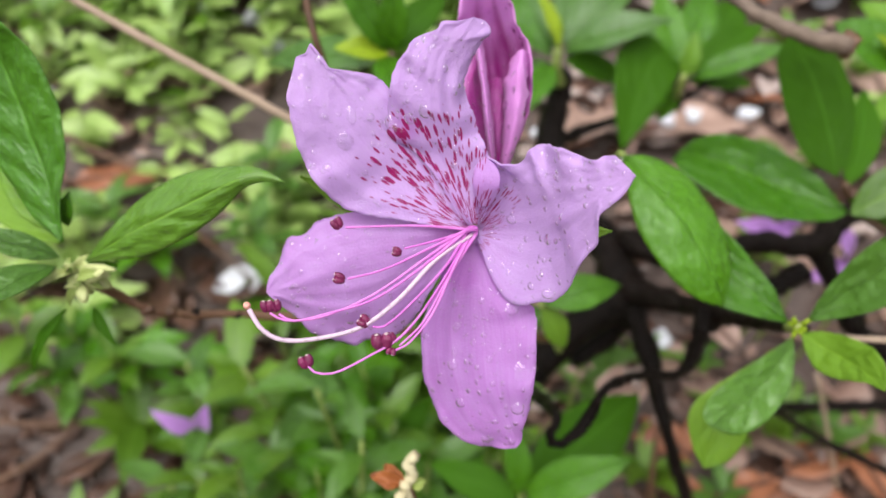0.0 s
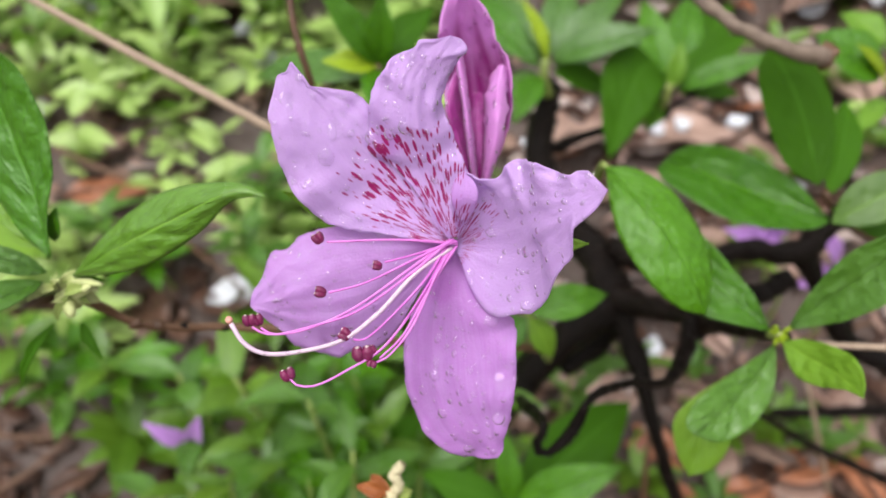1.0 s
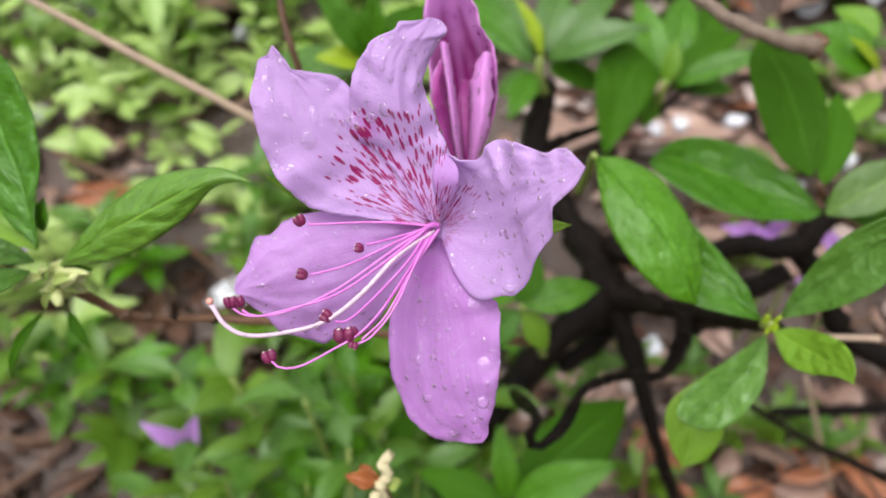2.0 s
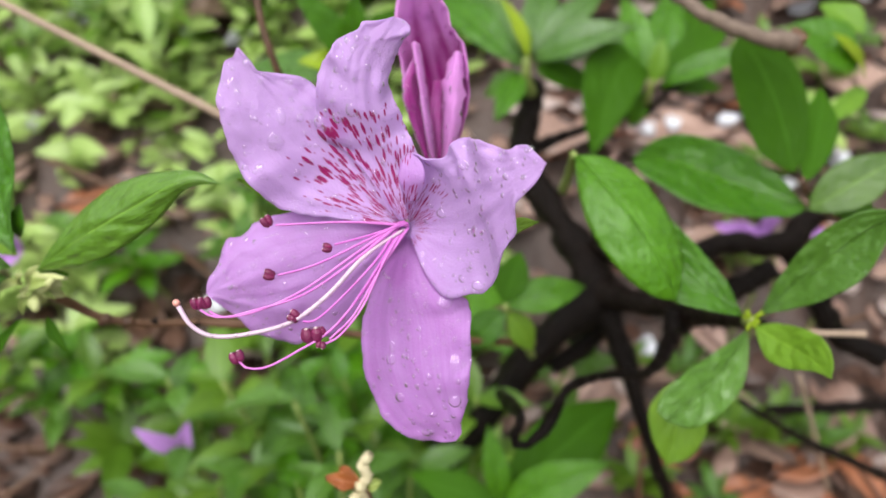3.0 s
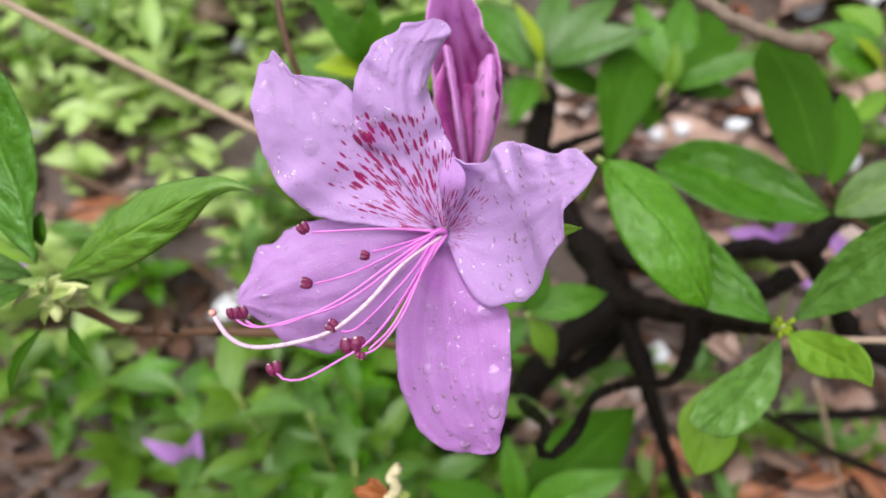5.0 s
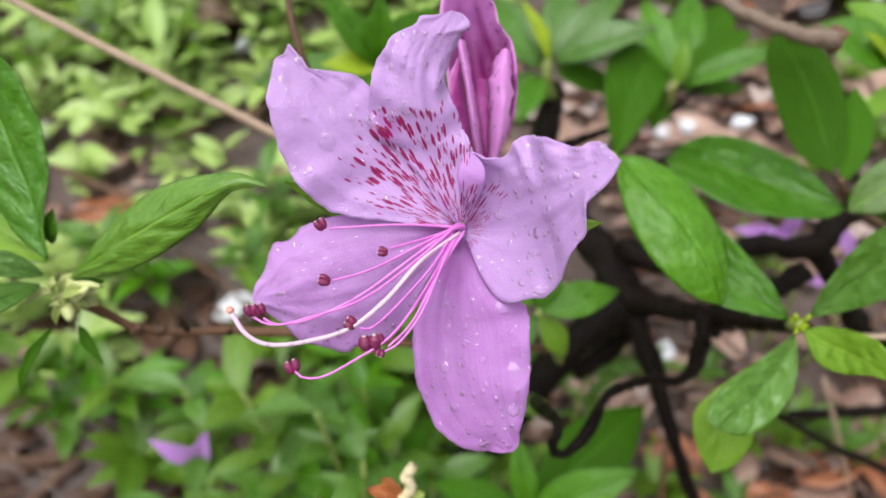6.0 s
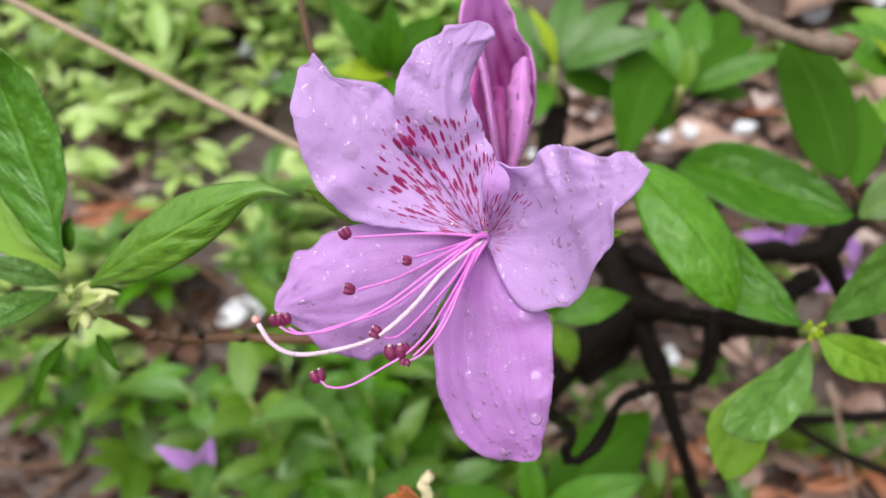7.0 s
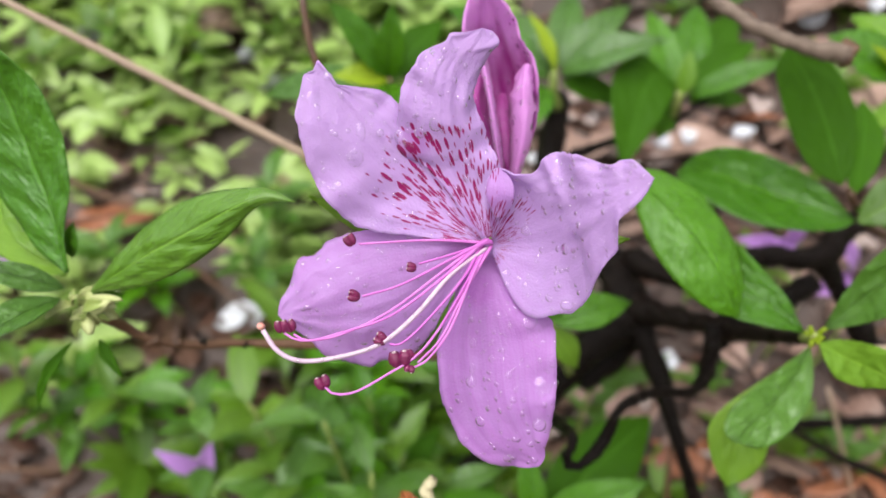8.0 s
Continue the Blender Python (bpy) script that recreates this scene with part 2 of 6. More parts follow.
def spline(points, n):
    """n + 1 places spread evenly along a smooth curve through the points."""
    p = [Vector(q) for q in points]
    p = [2 * p[0] - p[1]] + p + [2 * p[-1] - p[-2]]
    dense = []
    for i in range(1, len(p) - 2):
        a, b, c, d = p[i - 1:i + 3]
        for k in range(12):
            t = k / 12
            dense.append(0.5 * (2 * b + (c - a) * t + (2 * a - 5 * b + 4 * c - d) * t * t + (3 * b - a - 3 * c + d) * t ** 3))
    dense.append(p[-2])
    run = [0.0]
    for a, b in zip(dense, dense[1:]):
        run.append(run[-1] + (b - a).length)
    out, j = [], 0
    for i in range(n + 1):
        s = run[-1] * i / n
        while j < len(run) - 2 and run[j + 1] < s:
            j += 1
        f = (s - run[j]) / max(1e-9, run[j + 1] - run[j])
        out.append(dense[j].lerp(dense[j + 1], min(1, max(0, f))))
    return out


def sheet(rows, bm=None, fleck=None, flush=None):
    """A quad sheet from rows of places, with uv along and across."""
    bm = bm or bmesh.new()
    uv = bm.loops.layers.uv.verify()
    layer = bm.verts.layers.float.get("fleck") or bm.verts.layers.float.new("fleck")
    tint = bm.verts.layers.float.get("flush") or bm.verts.layers.float.new("flush")
    nu, nv = len(rows) - 1, len(rows[0]) - 1
    grid = [[bm.verts.new(p) for p in row] for row in rows]
    for i in range(nu + 1):
        for j in range(nv + 1):
            if fleck:
                grid[i][j][layer] = fleck(i / nu, j / nv)
            if flush:
                grid[i][j][tint] = flush(i / nu, j / nv)
    for i in range(nu):
        for j in range(nv):
            f = bm.faces.new((grid[i][j], grid[i][j + 1], grid[i + 1][j + 1], grid[i + 1][j]))
            for loop, (a, b) in zip(f.loops, ((i, j), (i, j + 1), (i + 1, j + 1), (i + 1, j))):
                loop[uv].uv = (a / nu, b / nv)
    return bm


def tube(points, radii, n=24, seg=10, rough=0.0, seed=0.0, bm=None, cap=True):
    """A round rod along a smooth curve, radii spread along it, with an uneven skin."""
    bm = bm or bmesh.new()
    c = spline(points, n)
    side = None
    rings = []
    for i, p in enumerate(c):
        ahead = (c[min(n, i + 1)] - c[max(0, i - 1)]).normalized()
        if side is None:
            side = ahead.orthogonal().normalized()
        side = (side - ahead * side.dot(ahead)).normalized()
        up = ahead.cross(side)
        s = i / n * (len(radii) - 1)
        k = min(len(radii) - 2, int(s))
        r = radii[k] + (radii[k + 1] - radii[k]) * (s - k)
        ring = []
        for j in range(seg):
            a = 2 * math.pi * j / seg
            q = side * math.cos(a) + up * math.sin(a)
            f = 1 + rough * (noise.noise((p + q * r) * (0.35 / max(r, 1e-4)) + Vector((seed, 0, 0))) + 0.5 * noise.noise((p + q * r) * (1.1 / max(r, 1e-4))))
            ring.append(bm.verts.new(p + q * r * f))
        rings.append(ring)
    for a, b in zip(rings, rings[1:]):
        for j in range(seg):
            bm.faces.new((a[j], a[(j + 1) % seg], b[(j + 1) % seg], b[j]))
    if cap:
        bm.faces.new(rings[0][::-1])
        bm.faces.new(rings[-1])
    return bm


def pellet(at, axis, length, radius, bm=None, seg=10, rings=7, taper=0.0, rough=0.1):
    """An uneven egg with its long axis along axis."""
    bm = bm or bmesh.new()
    axis = Vector(axis).normalized()
    side = axis.orthogonal().normalized()
    up = axis.cross(side)
    at = Vector(at)
    tops = [bm.verts.new(at - axis * length / 2), bm.verts.new(at + axis * length / 2)]
    lines = []
    for i in range(1, rings):
        s = -math.cos(math.pi * i / rings)
        r = radius * math.sin(math.pi * i / rings) * (1 - taper * s)
        line = []
        for j in range(seg):
            a = 2 * math.pi * j / seg
            q = side * math.cos(a) + up * math.sin(a)
            p = at + axis * s * length / 2 + q * r
            line.append(bm.verts.new(p + q * radius * rough * noise.noise(p * (1.3 / radius))))
        lines.append(line)
    for a, b in zip(lines, lines[1:]):
        for j in range(seg):
            bm.faces.new((a[j], a[(j + 1) % seg], b[(j + 1) % seg], b[j]))
    for j in range(seg):
        bm.faces.new((tops[0], lines[0][(j + 1) % seg], lines[0][j]))
        bm.faces.new((tops[1], lines[-1][j], lines[-1][(j + 1) % seg]))
    return bm


TOWARDS = Vector((0.0, -0.55, 0.83))


def blade(base, tip, width, roll=0.0, bend=0.08, fold=0.18, droop=0.0, belly=0.9, nu=20, nv=10, seed=0.0, wave=0.02, bm=None, face=None, quilt=0.0):
    """A leaf blade from base to tip: arched by bend, folded along its midrib, drooping at the tip, with a slightly wavy rim."""
    base, tip = Vector(base), Vector(tip)
    ahead = tip - base
    length = ahead.length
    ahead.normalize()
    up = Vector(face) if face else TOWARDS
    up = (up - ahead * up.dot(ahead)).normalized()
    up = Matrix.Rotation(radians(roll), 3, ahead) @ up
    side = ahead.cross(up)
    rows = []
    for i in range(nu + 1):
        s = i / nu
        w = 0.5 * width * max(0.02, math.sin(math.pi * s ** belly)) ** 0.85 * (1 - 0.25 * s) / 0.87
        spine = base + ahead * length * s + up * length * (4 * bend * s * (1 - s) - droop * s ** 4)
        row = []
        for j in range(nv + 1):
            v = 2 * j / nv - 1
            lift = fold * abs(v) ** 1.3 * w
            rim = wave * length * abs(v) ** 2 * noise.noise(Vector((s * 4 + seed * 7.3, v * 1.5, seed)))
            puff = 0.008 * length * noise.noise(Vector((s * 9 + seed, v * 4, seed * 3.1)))
            if quilt:
                puff += quilt * length * abs(math.sin(math.pi * (7 * (s - 0.22 * abs(v)) + 0.15 * noise.noise(Vector((s * 5, v * 3, seed)))))) * (1 - v ** 4) * min(1.0, abs(v) * 3.5)
            row.append(spine + side * v * w * (1 - 0.06 * fold) + up * (lift + rim + puff))
        rows.append(row)
    return sheet(rows, bm)


def loft(left, middle, right, nu=44, nv=26, ripple=0.0006, seed=0.0, fleck=None, flush=None):
    """A petal spread between two rims and a middle line, each given by a few places, with a rippled rim."""
    a, m, b = spline(left, nu), spline(middle, nu), spline(right, nu)
    rows = []
    for i in range(nu + 1):
        s = i / nu
        row = []
        half = (b[i] - a[i]) * 0.5
        crown = (a[i] + b[i]) * 0.5 - m[i]
        ahead = (m[min(nu, i + 1)] - m[max(0, i - 1)])
        up = half.cross(ahead)
        up = up.normalized() if up.length > 1e-12 else Vector((0, 0, 1))
        grow = min(1.0, half.length / 0.007)
        for j in range(nv + 1):
            v = 2 * j / nv - 1
            k = v * v
            p = m[i] + half * v + crown * k
            edge = ripple * (0.3 + abs(v) ** 2.5) * s ** 0.7 * grow
            p = p + up * edge * (noise.noise(Vector((s * 7 + seed, v * 2.2, seed))) * 1.6 + 0.6 * noise.noise(Vector((s * 19 + seed, v * 5, 3.0))))
            if abs(v) > 0.85:
                p = p + half.normalized() * (v * grow * (0.0003 * noise.noise(Vector((s * 11 + seed, v, 9.0))) + 0.0003 * noise.noise(Vector((s * 34 + seed, v, 4.0))) + 0.00016 * noise.noise(Vector((s * 80 + seed, v, 2.0)))))
            p = p + up * 0.0006 * grow * math.sin(math.pi * s) * (noise.noise(Vector((s * 2.5 + seed, v * 5.0, seed))) + 0.15 * noise.noise(Vector((s * 12 + seed, v * 9.0, 1.0))))
            row.append(p)
        rows.append(row)
    return sheet(rows, fleck=fleck, flush=flush)


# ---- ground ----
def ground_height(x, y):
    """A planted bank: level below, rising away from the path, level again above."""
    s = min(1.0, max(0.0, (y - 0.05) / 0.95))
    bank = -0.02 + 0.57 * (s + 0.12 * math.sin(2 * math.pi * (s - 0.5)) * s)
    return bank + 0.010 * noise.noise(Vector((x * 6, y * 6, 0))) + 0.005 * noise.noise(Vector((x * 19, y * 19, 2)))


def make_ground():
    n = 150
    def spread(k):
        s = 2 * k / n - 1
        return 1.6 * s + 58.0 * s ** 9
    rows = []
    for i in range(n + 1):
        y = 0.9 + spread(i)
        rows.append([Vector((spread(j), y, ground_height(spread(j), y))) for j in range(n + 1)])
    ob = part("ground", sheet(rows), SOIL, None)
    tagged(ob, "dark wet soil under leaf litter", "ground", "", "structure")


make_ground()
rng = random.Random(7)


def curled(at, length, width, turn, seed, bm=None):
    a = turn
    d = Vector((math.cos(a), math.sin(a), rng.uniform(-0.1, 0.18))) * length * 0.5
    at = Vector(at)
    return blade(at - d, at + d, width, roll=rng.uniform(-30, 30), bend=rng.uniform(-0.15, 0.2), fold=rng.uniform(-0.4, 0.5), belly=rng.uniform(0.8, 1.1), nu=8, nv=4, seed=seed, wave=0.1, bm=bm, face=(0, 0, 1))


def make_litter():
    """Dead leaves in three tones; sky light is painted into the mix, paler and thicker where the bank opens up."""
    heaps = {"dark": bmesh.new(), "tan": bmesh.new(), "pale": bmesh.new()}
    for i in range(2600):
        y = 0.12 + 0.75 * rng.random()
        x = rng.uniform(-1, 1) * (0.22 + 0.55 * y)
        # Painted light: dark mix in the near-left shade, pale under open sky.
        lit_here = (-0.8 if x < 0.0 and y < 0.36 else 0.0) + (0.7 if x < 0.0 else 0.35) * soft(0.30, 0.55, y) + (0.30 if x > 0.04 else 0.0) + 0.5 * noise.noise(Vector((x * 9, y * 9, 4.0)))
        pick = rng.random()
        heap = heaps["pale" if pick < 0.20 * lit_here + 0.02 else "tan" if pick < 0.85 * lit_here + 0.12 else "dark"]
        size = rng.uniform(0.012, 0.038)
        curled((x, y, ground_height(x, y) + 0.004 + 0.009 * rng.random()), size, size * rng.uniform(0.3, 0.65), rng.uniform(0, 6.28), i * 0.37, heap)
    wide = random.Random(8)
    for i in range(1800):
        x, y = wide.uniform(-1.9, 1.9), wide.uniform(-1.1, 2.2)
        if 0.1 < y < 0.85 and abs(x) < 0.22 + 0.55 * y:
            continue
        size = wide.uniform(0.02, 0.05)
        curled((x, y, ground_height(x, y) + 0.006), size, size * 0.45, wide.uniform(0, 6.28), i * 0.53, heaps["dark" if i % 3 else "tan"])
    for key, mat, label in (("dark", LITTER, "dark brown wet dead leaves lying on soil"), ("tan", LITTER_TAN, "pinkish tan dead leaves scattered over the soil"), ("pale", LITTER_PALE, "greyish pink dead leaves and chips, painted pale for sky sheen")):
        ob = part("leaf_litter", heaps[key], mat, None, thick=0.0004)
        tagged(ob, label, "leaf litter", "", "stuff")


def soft(a, b, x):
    t = min(1.0, max(0.0, (x - a) / (b - a)))
    return t * t * (3 - 2 * t)


make_litter()


# ---- undergrowth ----
def make_seedling(name, at, height, leaves, size, seed, mat, label):
    r = random.Random(seed)
    root = thing(name, at, label, "seedling", "seedlings on the ground")
    at = Vector(at)
    lean = Vector((r.uniform(-0.3, 0.3), r.uniform(-0.3, 0.3), 1)) * height
    top = at + lean
    part("stem", tube([at - Vector((0, 0, 0.004)), at + lean * 0.5 + Vector((r.uniform(-1, 1), r.uniform(-1, 1), 0)) * height * 0.06, top], [0.0016, 0.0012, 0.0009], 8, 6), STEM_GREEN, root)
    for i in range(leaves):
        a = i * 2.4 + r.uniform(-0.3, 0.3)
        up = r.uniform(0.05, 0.75)
        d = Vector((math.cos(a), math.sin(a), up)).normalized() * size * r.uniform(0.7, 1.15)
        b = at + lean * (1 - 0.12 * (i % 4) - 0.02 * i)
        part("leaf", blade(b, b + d, d.length * r.uniform(0.30, 0.42), roll=r.uniform(-15, 15), bend=r.uniform(0.02, 0.12), fold=r.uniform(0.1, 0.4), droop=r.uniform(0, 0.15), nu=8, nv=4, seed=seed + i, face=(0, 0, 1)), mat, root)
    return root


CLEARINGS = [(-0.211, 0.427, 0.044), (-0.158, 0.422, 0.030), (-0.245, 0.423, 0.017), (-0.272, 0.326, 0.038), (-0.294, 0.299, 0.028), (-0.241, 0.351, 0.019), (-0.299, 0.351, 0.017), (-0.242, 0.494, 0.020), (-0.185, 0.516, 0.014), (-0.157, 0.570, 0.021), (-0.114, 0.566, 0.014), (-0.263, 0.486, 0.014), (-0.210, 0.539, 0.010), (-0.104, 0.539, 0.012), (-0.310, 0.494, 0.011), (-0.030, 0.588, 0.014), (-0.100, 0.460, 0.013), (-0.243, 0.320, 0.038), (-0.281, 0.344, 0.033), (-0.141, 0.342, 0.020), (-0.192, 0.303, 0.016), (-0.135, 0.401, 0.015), (-0.283, 0.290, 0.035)]


def cleared(x, y, h):
    """Bare patches of soil, kept free of plants that would stand before them."""
    return any(((x - cx) / r) ** 2 + ((y + 0.5 * h - cy) / (0.9 * r + 0.5 * h)) ** 2 < 1 for cx, cy, r in CLEARINGS)


def green_here(x, y):
    return x < 0.02 + 0.05 * y or noise.noise(Vector((x * 9, y * 9, 1.0))) > 0.40


def make_undergrowth():
    kinds = []
    for k in range(6):
        x, y = -0.62 - 0.05 * k, 0.42 + 0.05 * k
        kinds.append(make_seedling("seedling", (x, y, ground_height(x, y)), 0.030 + 0.010 * k, 6 + k % 3, 0.043 + 0.005 * (k % 3), 40 + k, (LEAF_BG, LEAF_FRESH, LEAF_BG, LEAF_YOUNG, LEAF, LEAF_BG)[k], "bright green seedling with a loose whorl of leaves"))
    for k in range(6):
        x, y = -0.66 - 0.05 * k, 0.62 + 0.05 * k
        kinds.append(make_seedling("seedling", (x, y, ground_height(x, y)), 0.022 + 0.009 * k, 6 + k % 4, 0.030 + 0.005 * (k % 3), 60 + k, LEAF_FAR if k % 3 else LEAF_BG, "yellow-green seedling with a loose whorl of leaves, mostly painted pale for sheen"))
    made = 0
    while made < 215:
        y = 0.19 + 0.58 * rng.random() ** 0.8
        x = rng.uniform(-1, 0.75) * (0.16 + 0.52 * y)
        if not green_here(x, y) or noise.noise(Vector((x * 9.0, y * 9.0, 5.0))) < -0.22 or cleared(x, y, 0.07):
            continue
        s = rng.uniform(0.7, 1.25)
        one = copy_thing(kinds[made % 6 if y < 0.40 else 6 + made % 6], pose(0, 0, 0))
        one.matrix_basis = pose(x, y, ground_height(x, y), rng.uniform(-30, 0), rng.uniform(-15, 15), rng.uniform(0, 360)) @ Matrix.Scale(s, 4)
        made += 1
    for k, spot in enumerate(((0.1410, 0.3649, 0.1699), (0.1826, 0.3596, 0.1667), (0.2230, 0.3238, 0.1453), (0.2513, 0.3287, 0.1482), (0.2609, 0.3090, 0.1364), (0.2018, 0.3157, 0.1404), (0.2837, 0.3157, 0.1404), (0.1880, 0.2804, 0.1192), (0.1474, 0.2871, 0.1233), (0.1117, 0.3157, 0.1404), (0.0899, 0.3389, 0.1543), (0.2325, 0.4223, 0.2044), (0.1942, 0.4223, 0.2044), (0.3589, 0.5738, 0.2953), (0.3197, 0.5454, 0.2783), (0.0640, 0.3739, 0.1754), (0.2519, 0.6134, 0.3191), (0.3136, 0.6288, 0.3283), (0.3469, 0.6033, 0.3130), (0.1959, 0.5983, 0.3100), (0.1545, 0.6186, 0.3221), (0.2737, 0.5738, 0.2953), (0.2068, 0.4789, 0.2383), (0.2692, 0.4789, 0.2383), (0.3522, 0.5091, 0.2565), (0.1592, 0.5690, 0.2924), (0.3764, 0.6237, 0.3252), (0.2201, 0.6288, 0.3283))):
        one = copy_thing(kinds[k % 3], pose(0, 0, 0))
        one.matrix_basis = pose(spot[0], spot[1], ground_height(spot[0], spot[1]), rng.uniform(-12, 12), rng.uniform(-12, 12), rng.uniform(0, 360)) @ Matrix.Scale(rng.uniform(0.5, 0.8), 4)
    bm = bmesh.new()
    for i in range(620):
        y, x = rng.uniform(0.38, 0.80), rng.uniform(-0.50, 0.05)
        h, size = rng.uniform(0.004, 0.05), rng.uniform(0.022, 0.046)
        if noise.noise(Vector((x * 11.0, y * 11.0, 8.0))) < -0.30 or cleared(x, y, h):
            continue
        p = Vector((x, y, ground_height(x, y) + h))
        for k in range(rng.randrange(3, 7)):
            a = rng.uniform(0, 6.28)
            d = Vector((math.cos(a), 0.8 * math.sin(a), rng.uniform(-0.15, 0.7))) * size * rng.uniform(0.6, 1.2)
            q = p - Vector((0, 0, h * 0.12 * (k % 4)))
            blade(q, q + d, d.length * rng.uniform(0.25, 0.42), roll=rng.uniform(-30, 30), bend=rng.uniform(0, 0.1), fold=0.25, nu=8, nv=4, seed=i + k * 0.1, bm=bm, face=(0, -0.4, 1))
    wide = random.Random(9)
    for i in range(1500):
        x, y = wide.uniform(-2.2, 2.0), wide.uniform(-1.3, 2.6)
        if -0.3 < y < 0.76 and abs(x) < 0.30 + 0.50 * max(0.0, y) or noise.noise(Vector((x * 3.0, y * 3.0, 5.0))) < -0.1:
            continue
        h = wide.uniform(0.04, 0.12)
        p = Vector((x, y, ground_height(x, y) + h))
        for k in range(7):
            d = Vector((math.cos(i + k * 2.4), math.sin(i + k * 2.4), wide.uniform(0.0, 0.7))) * wide.uniform(0.035, 0.06)
            q = p - Vector((0, 0, h * 0.1 * (k % 4)))
            blade(q, q + d, d.length * 0.38, bend=0.06, fold=0.25, nu=5, nv=2, seed=i + k * 0.1, bm=bm, face=(0, 0, 1))
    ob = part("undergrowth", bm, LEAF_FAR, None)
    tagged(ob, "low green leaves covering the far ground, painted bright for sky sheen", "undergrowth", "", "stuff")


make_undergrowth()


def make_low_plants():
    """Leafy low plants that stand up nearer than the rest of the undergrowth."""
    r = random.Random(77)
    for top in ((-0.1155, 0.2885, 0.2401), (-0.0699, 0.2653, 0.2402), (-0.0268, 0.2372, 0.2601), (-0.0936, 0.2370, 0.2328), (-0.1264, 0.2208, 0.2264), (-0.2124, 0.3207, 0.2160), (-0.2550, 0.3238, 0.1996), (-0.2456, 0.3398, 0.2146), (-0.0458, 0.2802, 0.2468), (-0.2693, 0.3302, 0.2387), (-0.1540, 0.2990, 0.2264), (-0.0638, 0.2196, 0.2377), (-0.0069, 0.2277, 0.2406), (-0.1967, 0.3192, 0.2124), (-0.1297, 0.2730, 0.2312), (-0.0819, 0.2939, 0.2271), (0.0281, 0.2508, 0.2616), (0.0839, 0.2845, 0.2818), (-0.1352, 0.4001, 0.2670), (-0.1174, 0.4309, 0.2972), (-0.2140, 0.4099, 0.2405), (-0.2349, 0.4123, 0.2678), (-0.0994, 0.2475, 0.2821), (-0.0594, 0.2273, 0.2886), (-0.1346, 0.2631, 0.2696), (-0.0371, 0.2063, 0.2781), (-0.1022, 0.2147, 0.2401), (-0.1435, 0.2230, 0.2182)):
        top = Vector(top)
        foot = Vector((top.x + r.uniform(-0.02, 0.02), top.y + r.uniform(0.0, 0.03), 0))
        foot.z = ground_height(foot.x, foot.y) - 0.003
        root = thing("leafy_plant", foot, "low leafy plant with pointed mid-green leaves", "plant", "low plants in the undergrowth")
        part("stem", tube([foot, foot.lerp(top, 0.5) + Vector((r.uniform(-1, 1) * 0.008, 0, 0)), top], [0.0018, 0.0015, 0.0010], 10, 6, 0.1), STEM_GREEN, root)
        mat = (LEAF_YOUNG, LEAF_FRESH, LEAF_BG, LEAF)[r.randrange(4)]
        spin = r.uniform(0, 6.28)
        for k in range(9):
            a = spin + k * 2.4
            d = Vector((math.cos(a), math.sin(a), r.uniform(-0.1, 0.75))).normalized() * r.uniform(0.022, 0.040)
            b = top.lerp(foot, 0.05 * k)
            part("leaf", blade(b, b + d, d.length * r.uniform(0.34, 0.46), roll=r.uniform(-15, 15), bend=r.uniform(0.03, 0.12), fold=r.uniform(0.1, 0.35), droop=r.uniform(0, 0.12), nu=14, nv=6, seed=k + top.x * 50, face=(0, 0, 1)), mat, root)


make_low_plants()


